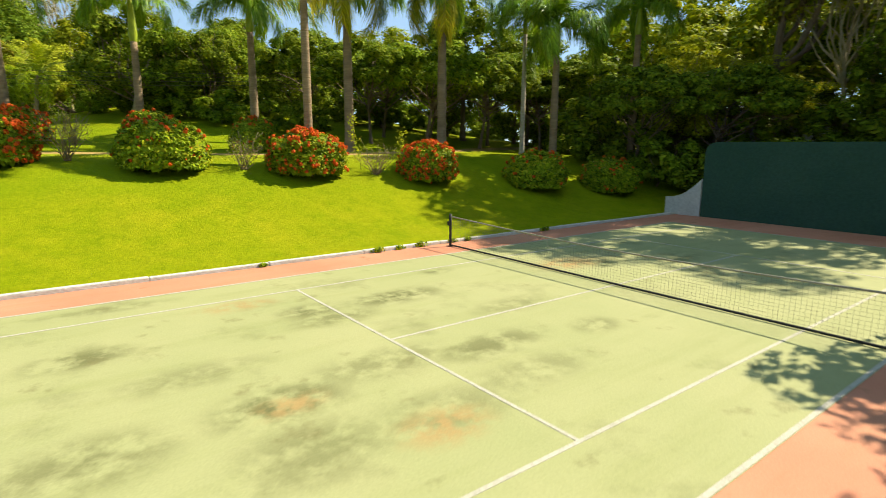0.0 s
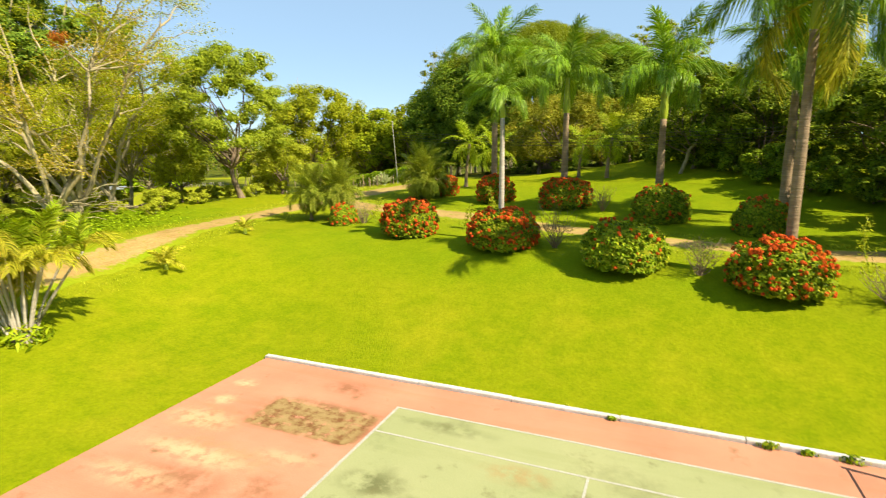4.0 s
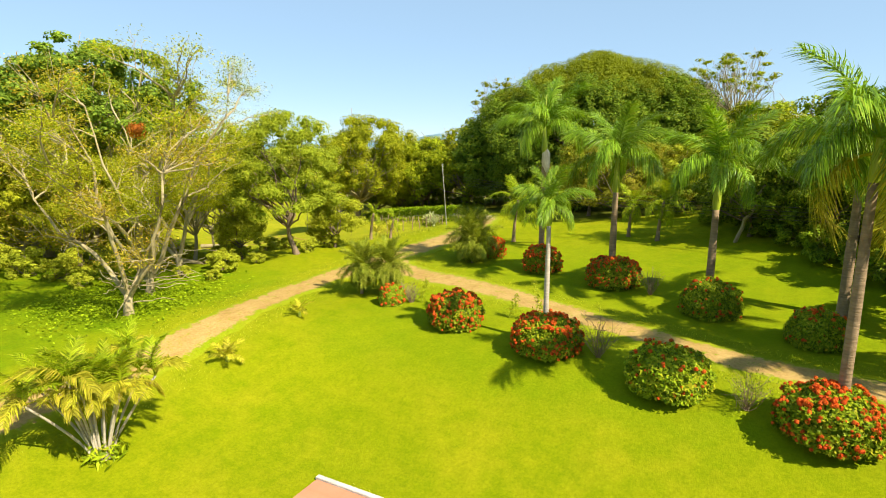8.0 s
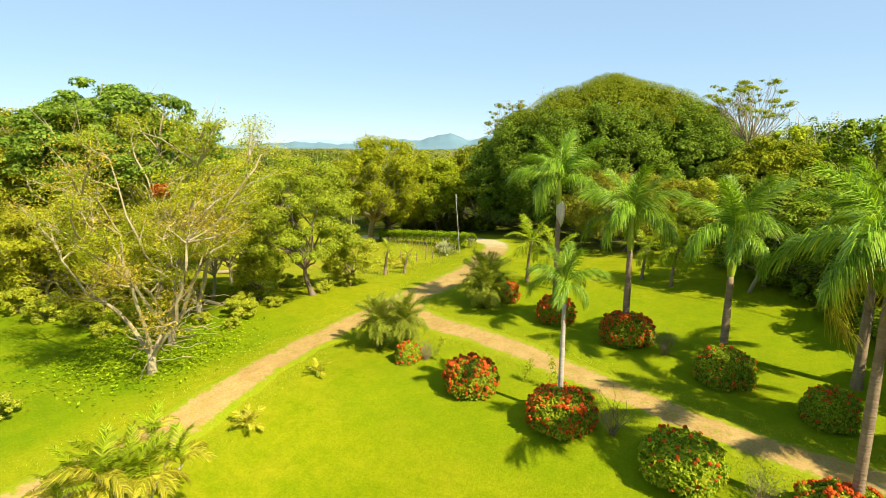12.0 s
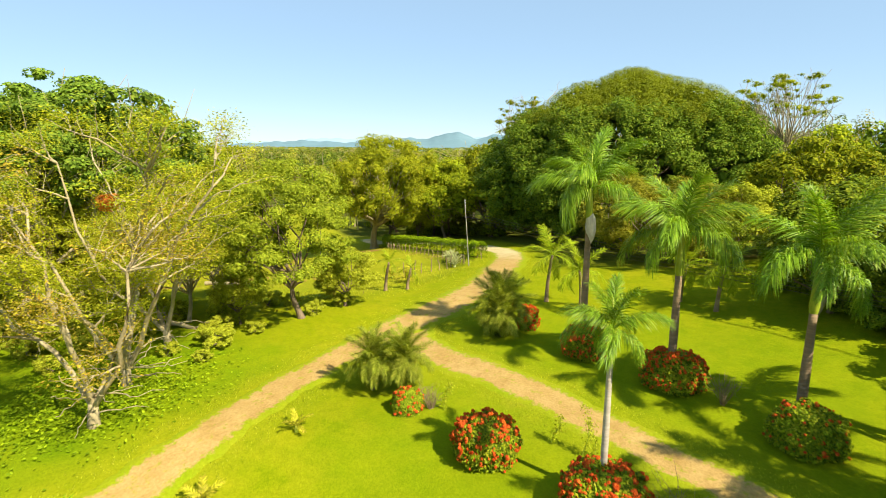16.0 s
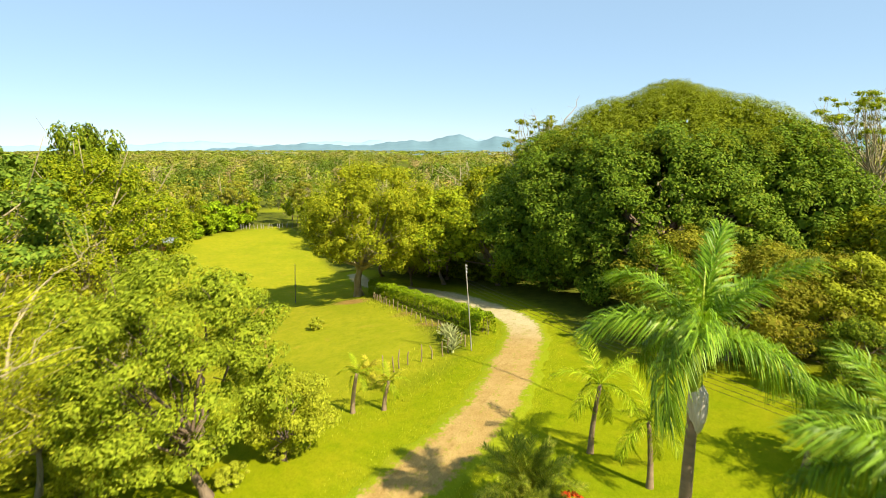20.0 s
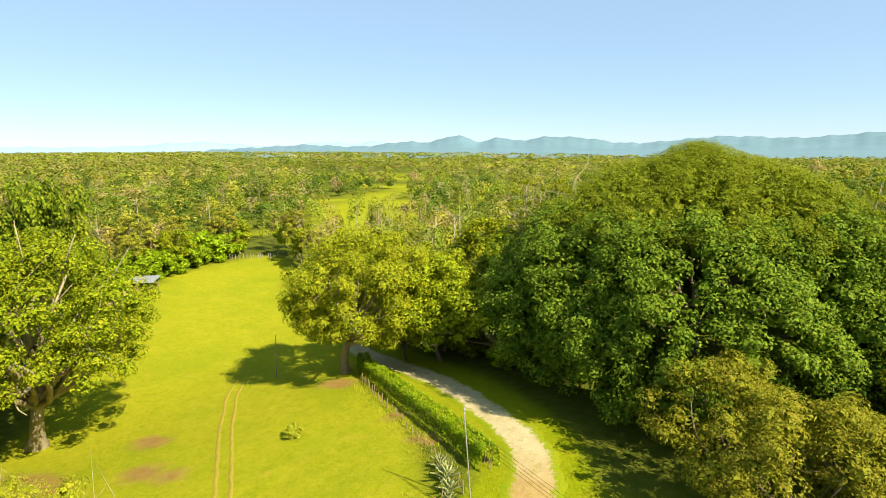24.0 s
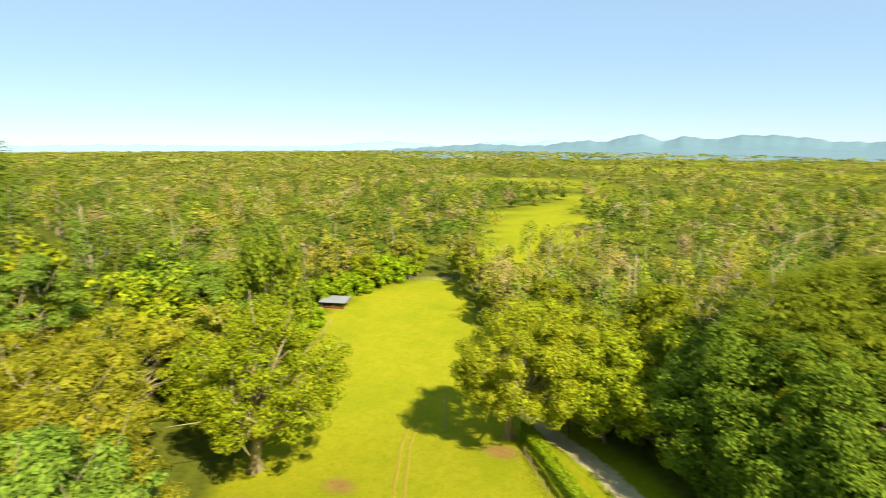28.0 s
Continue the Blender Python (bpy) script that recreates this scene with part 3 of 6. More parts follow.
ribbon(ROAD_BRANCH, 1.4, 0.05, "narrow dirt side lane between rows of flowering bushes")

TRACK = surface("track_earth", (0.34, 0.225, 0.05), (0.31, 0.275, 0.02), 1.4, 9.0, 0.95, 0.4, 0.03, spec=0.05)


def wheel_track(path, half):
    """One rut worn into the pasture: a thin strip of bare earth whose width wanders."""
    p = smooth_path(path, 22)
    tan = np.gradient(p, axis=0)
    tan /= np.linalg.norm(tan, axis=1)[:, None]
    k = np.arange(len(p))[:, None]
    s = np.array([[-1.0, -0.6, 0.6, 1.0]])
    w = half * (1 + 0.35 * np.sin(k * 0.9 + s) + 0.25 * np.sin(k * 2.3 + 2 * s)) * np.minimum(1, (len(p) - k) / 30)
    q = p[:, None] + np.stack([-tan[:, 1], tan[:, 0]], 1)[:, None] * (s * w)[:, :, None]
    z = ground_z(q[..., 0], q[..., 1]) + np.array([-0.03, 0.05, 0.05, -0.03])
    i = np.arange(len(p) * 4).reshape(len(p), 4)
    f = np.stack([i[:-1, :-1], i[:-1, 1:], i[1:, 1:], i[1:, :-1]], -1).reshape(-1, 4)
    solid("wheel_track", np_mesh("wheel_track", np.concatenate([q, z[..., None]], -1).reshape(-1, 3), f, TRACK, True), None, "narrow orange earth wheel rut in the pasture", "track", kind="structure")


RUT = [(-52.0, 42.5), (-60.0, 48.9), (-66.9, 54.4), (-71.6, 58.6), (-74.7, 61.2), (-78.5, 65.5), (-83, 71)]
wheel_track(RUT, 0.22)
wheel_track([(x + 0.75, y + 0.95) for x, y in RUT], 0.2)

# ---- court ----
court = thing("tennis_court", "pale green hard court with red run-off, worn and stained", "tennis court", kind="structure")
part("slab", box_bm(COURT_X0, COURT_X1, COURT_Y0, COURT_Y1, -0.25, 0.0, 0.01), COURT_RED_PALE, court, "faded red painted concrete run-off")


def stained(x0, x1, y0, y1, z, spots, mat, name):
    """A flat sheet with an edge, whose stain attribute holds mould (red), rust (green) and peeled paint (blue)."""
    nx, ny = int((x1 - x0) / 0.16), int((y1 - y0) / 0.16)
    sx, sy = np.meshgrid(np.linspace(x0, x1, nx), np.linspace(y0, y1, ny), indexing="ij")
    v = np.stack([sx, sy, np.full_like(sx, z)], -1).reshape(-1, 3)
    i = np.arange(len(v)).reshape(nx, ny)
    f = np.stack([i[:-1, :-1], i[1:, :-1], i[1:, 1:], i[:-1, 1:]], -1).reshape(-1, 4)
    col = np.zeros((nx, ny, 4), np.float32)
    for cx, cy, rx, ry, k, power in spots:
        if power > 1:
            box = np.maximum(np.abs(sx - cx) / rx, np.abs(sy - cy) / ry)
            col[..., 0] = np.maximum(col[..., 0], 1.9 * step(1.08, 0.9, box))
            col[..., 1] = np.maximum(col[..., 1], 0.9 * step(1.08, 0.9, box))
            continue
        col[..., k] = np.maximum(col[..., k], power * step(1.3, 0.3, np.hypot((sx - cx) / rx, (sy - cy) / ry)))
    me = np_mesh(name, v, f, mat)
    me.color_attributes.new("stain", "FLOAT_COLOR", "POINT").data.foreach_set("color", col.ravel())
    return me


GREEN_SPOTS = ((-8.8, -1.2, 1.0, 0.6, 0, 1.0), (-8.7, -1.3, 0.5, 0.3, 1, 0.9), (-7.4, -2.9, 0.7, 0.45, 1, 0.9), (-7.2, -2.6, 1.2, 0.6, 0, 0.55), (-4.8, 2.3, 1.3, 0.55, 0, 1.0), (-5.1, -1.2, 1.3, 0.5, 0, 0.8), (-10.8, 2.1, 0.8, 0.5, 0, 0.9), (1.1, 2.4, 1.3, 0.7, 1, 1.0), (2.2, 2.0, 1.4, 0.6, 0, 0.8), (-11.0, -1.3, 1.0, 0.7, 0, 0.7), (-8.9, -2.5, 1.0, 0.8, 0, 0.6))
GREEN_SPOTS += ((-2.8, -1.6, 0.6, 0.4, 0, 0.7), (-7.9, 3.6, 0.9, 0.4, 1, 0.7), (-6.6, 1.7, 1.0, 0.5, 0, 0.7), (-7.0, -0.8, 1.4, 0.6, 0, 0.6), (-5.3, -2.4, 1.4, 0.5, 0, 0.5), (-6.8, 2.4, 0.7, 0.5, 0, 0.9), (-2.6, 3.8, 0.5, 0.3, 0, 0.9), (-9.5, 0.4, 1.2, 0.5, 0, 0.5), (4.5, 1.0, 1.5, 0.7, 0, 0.6), (-10.2, 4.9, 1.5, 0.3, 0, 0.5), (-3.2, 0.3, 1.2, 0.5, 0, 0.45))
RED_SPOTS = ((-13.75, 3.95, 1.65, 0.8, 0, 2.0), (-13.9, 4.2, 1.9, 0.85, 0, 1.0), (-12.9, 3.9, 1.1, 0.7, 0, 1.0), (-13.9, 6.0, 0.8, 0.4, 0, 0.6), (-14.8, 0.5, 1.4, 0.6, 0, 0.6), (-13.0, 1.0, 0.6, 0.6, 0, 0.5), (-16.6, 3.0, 1.4, 0.8, 1, 0.35), (-15.0, 1.8, 2.0, 0.5, 1, 0.4), (-0.4, 6.35, 0.9, 0.25, 0, 0.5), (-16.6, 2.9, 1.2, 0.5, 2, 0.7), (-15.4, 1.5, 1.8, 0.4, 2, 0.8), (-16.0, 0.3, 1.4, 0.45, 2, 0.6), (-17.1, 5.1, 0.45, 0.3, 2, 0.9), (-16.9, 4.0, 0.4, 0.3, 2, 0.9), (-14.4, -0.9, 1.6, 0.45, 2, 0.6), (-13.2, 2.2, 0.9, 0.3, 2, 0.5))
part("playing_surface", stained(-11.93, 11.93, -5.53, 5.53, 0.006, GREEN_SPOTS, COURT_GREEN, "playing_surface"), None, court, "pale green painted concrete with dark mould stains")
part("runoff_surface", stained(COURT_X0 + 0.02, -11.94, -9.1, COURT_Y1 - 0.01, 0.005, RED_SPOTS, COURT_RED_PALE, "runoff_surface"), None, court, "faded red painted concrete with brown stains")


def court_line(x0, x1, y0, y1):
    part("line", box_bm(x0, x1, y0, y1, 0.0, 0.011), LINE_WHITE, court)


for s in (-1, 1):
    court_line(-11.935, 11.935, s * 5.485 - 0.035, s * 5.485 + 0.035)
    court_line(-11.86, 11.86, s * 4.115 - 0.03, s * 4.115 + 0.03)
    court_line(s * 11.885 - 0.04, s * 11.885 + 0.04, -5.45, 5.45)
    court_line(s * 6.4 - 0.03, s * 6.4 + 0.03, -4.085, 4.085)
court_line(-6.37, 6.37, -0.03, 0.03)

kerb = thing("kerb", "white painted concrete kerb along the lawn, chipped", "kerb", kind="structure")
x, k = COURT_X0 - 0.05, 0
while x < COURT_X1 - 0.2:
    n = min(3.0, COURT_X1 - x)
    part("kerb_stone", box_bm(x + 0.006, x + n - 0.006, COURT_Y1, COURT_Y1 + 0.2, -0.2, 0.085 + 0.008 * ((k * 7) % 3), 0.015), KERB_WHITE, kerb)
    x, k = x + 3.0, k + 1

NET_Y = 6.5
net = thing("tennis_net", "sagging old tennis net between two dark posts", "tennis net")
for s in (-1, 1):
    post = part("post", np_mesh("post", *tube([(0, s * NET_Y, 0), (0, s * NET_Y, 0.6), (0, s * NET_Y, 1.1)], 0.045, 10), METAL_DARK, True), None, net)
    part("base_plate", box_bm(-0.1, 0.1, s * NET_Y - 0.1, s * NET_Y + 0.1, 0, 0.02, 0.005), METAL_DARK, post)
    part("winch", box_bm(-0.11, -0.045, s * NET_Y - 0.04, s * NET_Y + 0.04, 0.72, 0.86, 0.01), METAL_DARK, post)


def net_top(y):
    return 1.02 - 0.16 * (1 - (np.abs(y) / NET_Y) ** 1.6)


strings = []
for y in np.arange(-NET_Y + 0.05, NET_Y - 0.02, 0.09):
    strings.append(tube([(0, y, 0.05), (0.01, y, 0.5), (0, y, net_top(y))], 0.0022, 3))
ys = np.linspace(-NET_Y, NET_Y, 40)
for i in range(1, 12):
    strings.append(tube(np.stack([0 * ys, ys, 0.05 + (net_top(ys) - 0.05) * i / 12], 1), 0.002, 3))
part("net_mesh", np_mesh("net_mesh", *joined(strings), NET_GREY), None, net, "fine dark cord mesh")
part("top_tape", np_mesh("top_tape", *tube(np.stack([0 * ys, ys, net_top(ys)], 1), 0.022, 6), TAPE, True), None, net, "faded canvas top tape")
part("bottom_cord", np_mesh("bottom_cord", *tube(np.stack([0 * ys, ys, 0.05 + 0 * ys], 1), 0.028, 6), CORD_BLACK, True), None, net, "black rolled bottom edge")

wall_bm = bmesh.new()
prof = [(-12.0, 0), (5.75, 0), (5.75, 3.1)] + [(5.75 - 0.5 * (1 - math.cos(a)), 3.1 + 0.5 * math.sin(a)) for a in (0.5, 1.0, 1.57)] + [(-12.0, 3.6)]
lower = [wall_bm.verts.new((15.0, y, z)) for y, z in prof]
front = wall_bm.faces.new(lower)
ext = bmesh.ops.extrude_face_region(wall_bm, geom=[front])
bmesh.ops.translate(wall_bm, verts=[g for g in ext["geom"] if isinstance(g, bmesh.types.BMVert)], vec=(0.22, 0, 0))
bmesh.ops.recalc_face_normals(wall_bm, faces=wall_bm.faces[:])
solid("wall_east", wall_bm, WALL_GREEN, "dark green painted practice wall behind the baseline", "wall", kind="structure")
wing_bm = bmesh.new()
prof = [(5.78, -0.05), (7.6, -0.05), (7.6, 0.85)] + [(7.6 - 1.82 * t, 0.85 + 1.0 * t ** 2.2) for t in (0.2, 0.4, 0.6, 0.8, 0.92, 1.0)]
front = wing_bm.faces.new([wing_bm.verts.new((14.95, y, z)) for y, z in prof])
ext = bmesh.ops.extrude_face_region(wing_bm, geom=[front])
bmesh.ops.translate(wing_bm, verts=[g for g in ext["geom"] if isinstance(g, bmesh.types.BMVert)], vec=(0.2, 0, 0))
bmesh.ops.recalc_face_normals(wing_bm, faces=wing_bm.faces[:])
solid("wall_wing", wing_bm, WALL_WHITE, "low white curved wing wall beside the green wall", "wall", kind="structure")

# ---- palms ----


def frond_mesh(name, seed, droop, pairs, leaflet, width, rows=1, sag=0.5, twist=0.6, mat=None, lifts=(0.65, -0.2, 0.2)):
    """A feather palm leaf one metre long: an arching midrib with leaflets on both sides, in one or several planes."""
    rng = np.random.default_rng(seed)
    t = np.linspace(0, 1, 14)
    ang = 0.35 - droop * t ** 1.25
    stepv = np.stack([np.cos(ang), 0 * ang, np.sin(ang)], 1) / 13
    rib = np.cumsum(stepv, axis=0) - stepv[0]
    pieces = [tube(rib, np.linspace(0.016, 0.003, 14), 5)]
    vs, fs, n = [], [], 0
    for row in range(rows):
        for i in range(pairs):
            u = 0.16 + 0.83 * (i + rng.uniform(0, 0.9)) / pairs
            p = np.array([np.interp(u, t, rib[:, k]) for k in range(3)])
            a = 0.35 - droop * u ** 1.25
            fwd, upv = np.array([math.cos(a), 0, math.sin(a)]), np.array([-math.sin(a), 0, math.cos(a)])
            ln = leaflet * (0.5 + 0.7 * math.sin(math.pi * min(1, 0.15 + u * 0.78))) * rng.uniform(0.8, 1.15)
            for s in (-1, 1):
                lift = (0.25 if rows == 1 else lifts[row % len(lifts)]) + rng.normal() * 0.16 * twist
                d = unit(np.array([0, s, 0]) * math.cos(lift) + upv * math.sin(lift) + fwd * (0.45 + 0.6 * u + 0.16 * rng.normal()))
                wv = unit(np.cross(d, upv) + 0.25 * rng.normal(size=3)) * width * 0.5
                fall = sag * rng.uniform(0.6, 1.3)
                a0, a1 = p, p + d * ln * 0.5 + np.array([0, 0, -1]) * ln * fall * 0.14
                a2 = p + d * ln * (0.95 - 0.25 * fall) + np.array([0, 0, -1]) * ln * fall
                vs += [a0 - wv * 0.5, a0 + wv * 0.5, a1 + wv, a1 - wv, a2 + wv * 0.15, a2 - wv * 0.15]
                fs += [(n, n + 1, n + 2, n + 3), (n + 3, n + 2, n + 4, n + 5)]
                n += 6
    pieces.append((np.array(vs), np.array(fs)))
    return np_mesh(name, *joined(pieces), mat)


PLUME = (1.0, 0.35, -0.25)
ROYAL = [frond_mesh("frond", 10 + i, d, 46, 0.22, 0.0115, 3, s, 1.3, mat=FROND, lifts=PLUME) for i, (d, s) in enumerate(((0.8, 0.35), (1.3, 0.6), (1.7, 0.8), (2.1, 0.9)))]
ROYAL_DRY = frond_mesh("frond", 19, 2.4, 50, 0.24, 0.012, 2, 0.85, 1.2, mat=FROND_OLD)
COCO = [frond_mesh("frond", 20 + i, d, 50, 0.22, 0.012, 1, s, 1.5, mat=FROND_LIME) for i, (d, s) in enumerate(((0.5, 0.2), (1.3, 0.5), (2.0, 0.7)))]
DATE = [frond_mesh("frond", 30 + i, d, 54, 0.19, 0.010, 2, s, 1.5, mat=FROND_DATE) for i, (d, s) in enumerate(((0.6, 0.1), (1.5, 0.2), (2.2, 0.3)))]
SEEDLING = [frond_mesh("frond", 50 + i, d, 30, 0.24, 0.03, 1, 0.4, 1.2, mat=FROND_OLD) for i, d in enumerate((0.9, 1.5))]
ARECA = [frond_mesh("frond", 40 + i, d, 50, 0.25, 0.02, 1, s, 1.2, mat=(FROND_LIME, FROND_OLD, FROND_OLD)[i]) for i, (d, s) in enumerate(((1.2, 0.4), (1.9, 0.6), (2.5, 0.7)))]


def fronds(parent, rng, top, count, length, kinds, high=70, low=-25, dry=None, n_dry=0):
    """Leaves round a crown: young ones upright, old ones hanging."""
    for i in range(count):
        u = (i + 0.5) / count
        up = high + (low - high) * u ** 0.9 + rng.normal() * 5
        kind = kinds[min(len(kinds) - 1, int(u * len(kinds) * 0.999))]
        s = length * (0.68 + 0.30 * math.sin(math.pi * min(1, 0.25 + u * 0.7))) * rng.uniform(0.9, 1.1)
        m = Matrix.Translation(top) @ Matrix.Rotation(radians(i * 137.5 + rng.uniform(-14, 14)), 4, "Z") @ Matrix.Rotation(radians(-up + 14), 4, "Y") @ Matrix.Rotation(radians(rng.uniform(-20, 20)), 4, "X") @ Matrix.Scale(s, 4)
        part("frond", kind, None, parent, at=m)
    for i in range(n_dry):
        m = Matrix.Translation((top[0], top[1], top[2] - 0.5)) @ Matrix.Rotation(radians(i * 97 + rng.uniform(0, 40)), 4, "Z") @ Matrix.Rotation(radians(25), 4, "Y") @ Matrix.Scale(length * 0.9, 4)
        part("frond", dry, None, parent, "dry yellowing frond", at=m)


def royal_palm(x, y, crown_z, length, seed, label, r=0.24, shaft=1.6, count=15, pale=False, sheath=False, lean=(0, 0), n_dry=0, high=80, low=6):
    rng = np.random.default_rng(seed)
    ob = thing("royal_palm", label, "palm tree", "royal palms", at=Matrix.Translation((x, y, gz(x, y))) @ Matrix.Rotation(rng.uniform(0, 6.28), 4, "Z"))
    h = crown_z - gz(x, y)
    t = np.linspace(0, 1, 14)
    path = np.stack([lean[0] * t ** 1.5, lean[1] * t ** 1.5, -0.2 + (h - shaft + 0.2) * t], 1)
    rad = 0.88 * r * (1 + 0.35 * np.exp(-t * 9) + 0.10 * np.exp(-((t - 0.5) / 0.22) ** 2) - 0.22 * t)
    part("trunk", np_mesh("trunk", *tube(path, rad, 12), PALM_WHITE if pale else PALM_BARK, True), None, ob)
    top = path[-1]
    t = np.linspace(0, 1, 8)
    sp = np.stack([top[0] + 0 * t, top[1] + 0 * t, top[2] + shaft * t], 1)
    srad = r * 0.82 * np.interp(t, (0, 0.15, 0.5, 1), (0.85, 1.12, 0.9, 0.42))
    part("crownshaft", np_mesh("crownshaft", *tube(sp, srad, 12), SHAFT, True), None, ob, "smooth green crownshaft")
    if sheath:
        t = np.linspace(0, 1, 7)
        hp = np.stack([top[0] + 0.1 * t, top[1] - 0.12 + 0 * t, top[2] + 0.35 - 1.9 * t], 1)
        part("dry_sheath", np_mesh("dry_sheath", *tube(hp, r * np.array([0.5, 1.25, 1.3, 1.35, 1.2, 0.9, 0.2]), 8), SHEATH, True), None, ob, "pale dead leaf sheath hanging from the shaft")
    fronds(ob, rng, (top[0], top[1], top[2] + shaft * 0.92), count, length, ROYAL, high, low, dry=ROYAL_DRY, n_dry=n_dry)
    spear = tube([(top[0], top[1], top[2] + shaft * 0.9), (top[0], top[1], top[2] + shaft + length * 0.22), (top[0] + 0.05, top[1], top[2] + shaft + length * 0.5)], [0.06, 0.045, 0.012], 6)
    part("spear", np_mesh("spear", *spear, SHAFT, True), None, ob, "unopened upright leaf spear")
    return ob


royal_palm(-12.6, 17.8, 9.7, 2.3, 1, "young royal palm with slim white trunk in a flowering bush", 0.15, 1.1, 11, True)
royal_palm(-17.2, 31.2, 13.8, 4.2, 2, "royal palm with a pale dead sheath hanging below its crown", 0.24, 2.0, 12, False, True, high=84, low=0)
royal_palm(-11.7, 29.1, 11.8, 3.9, 3, "royal palm with grey trunk and bright green crownshaft", 0.25, 2.4, 14)
royal_palm(-5.8, 27.1, 11.4, 3.9, 4, "royal palm with brown trunk and long green crownshaft", 0.25, 2.6, 14)
royal_palm(-1.0, 15.5, 12.7, 4.0, 5, "large royal palm with drooping fronds above a red bush", 0.21, 1.6, 14, n_dry=3, high=70, low=-4)
royal_palm(0.6, 27.3, 11.8, 4.6, 6, "royal palm with brown trunk beside the side lane", 0.28, 1.7, 15)
royal_palm(4.0, 21.2, 13.4, 4.6, 7, "tall royal palm with thick grey trunk on the lawn", 0.30, 1.8, 17, high=66, low=-12, n_dry=2)
royal_palm(8.9, 18.8, 13.2, 4.6, 8, "tall royal palm with straight pale trunk", 0.30, 1.8, 17, high=66, low=-12, n_dry=2)
royal_palm(15.2, 18.3, 12.0, 4.2, 9, "slender royal palm with pale trunk near the wall", 0.17, 1.6, 13, True)
royal_palm(15.2, 15.6, 10.5, 4.6, 10, "royal palm with bright lit crown beside dark trees", 0.27, 1.7, 15)
royal_palm(20.5, 13.6, 12.0, 4.8, 11, "royal palm in the shade behind the court", 0.28, 1.7, 15)


def coco_palm(x, y, crown_z, length, seed, label, count=13, lean=(0.3, 0.2)):
    rng = np.random.default_rng(seed)
    ob = thing("coconut_palm", label, "palm tree", "coconut palms", at=Matrix.Translation((x, y, gz(x, y))))
    h = crown_z - gz(x, y)
    t = np.linspace(0, 1, 10)
    path = np.stack([lean[0] * t ** 2, lean[1] * t ** 2, -0.2 + (h + 0.2) * t], 1)
    part("trunk", np_mesh("trunk", *tube(path, 0.15 * (1 + 0.5 * np.exp(-t * 8) - 0.3 * t), 9), PALM_BARK, True), None, ob)
    fronds(ob, rng, tuple(path[-1]), count, length, COCO, 68, -40)
    return ob


coco_palm(-22.5, 39.5, 7.6, 2.9, 21, "young coconut palm with thin trunk on the lawn")
coco_palm(-19.2, 37.8, 7.0, 2.7, 22, "young coconut palm with lime green drooping fronds", lean=(-0.3, 0.3))
coco_palm(-10.2, 40.2, 8.0, 2.9, 23, "coconut palm at the edge of the shaded knoll")
coco_palm(-12.8, 42.0, 7.5, 2.5, 24, "small coconut palm on the knoll")


def date_palm(x, y, height, length, seed, label, count=54, trunk_r=0.13):
    rng = np.random.default_rng(seed)
    length *= 0.92
    ob = thing("date_palm", label, "palm tree", "date palms", at=Matrix.Translation((x, y, gz(x, y))))
    t = np.linspace(0, 1, 6)
    part("trunk", np_mesh("trunk", *tube(np.stack([0.1 * t, 0 * t, -0.15 + (height + 0.15) * t], 1), trunk_r * (1 + 0.25 * np.sin(t * 20)), 8), PALM_BARK, True), None, ob)
    fronds(ob, rng, (0.1, 0, height), count, length, DATE, 84, -58)
    return ob


date_palm(-26.0, 20.9, 1.9, 2.15, 31, "bushy dwarf date palm beside the lane")
date_palm(-24.4, 21.6, 2.0, 2.15, 32, "bushy dwarf date palm with arching fine leaves")
date_palm(-23.4, 32.2, 2.0, 2.9, 33, "broad dwarf date palm casting a dark shadow", 66)
date_palm(-22.8, 31.2, 1.5, 2.2, 34, "dwarf date palm on the lawn by the junction", 46)


def small_palm(x, y, length, seed, label, count=9):
    rng = np.random.default_rng(seed)
    ob = thing("palm_seedling", label, "small palm", "small palms", at=stand(x, y))
    part("stem", np_mesh("stem", *tube([(0, 0, -0.1), (0, 0, 0.15), (0, 0, 0.3)], [0.1, 0.09, 0.05], 7), SHAFT, True), None, ob)
    fronds(ob, rng, (0, 0, 0.22), count, length * 0.82, SEEDLING, 82, 30)
    return ob


small_palm(-26.6, 10.5, 1.5, 41, "small young coconut palm planted in the lawn")
small_palm(-26.5, 15.6, 1.15, 42, "yellowish palm seedling planted in the lawn", 7)
small_palm(-39.8, 33.0, 1.6, 43, "young palm in the rough grass")
small_palm(-37.8, 42.2, 2.0, 44, "young palm standing in the pasture by the fence", 8)
small_palm(-41.0, 44.0, 1.8, 45, "young palm in the dry pasture grass", 8)


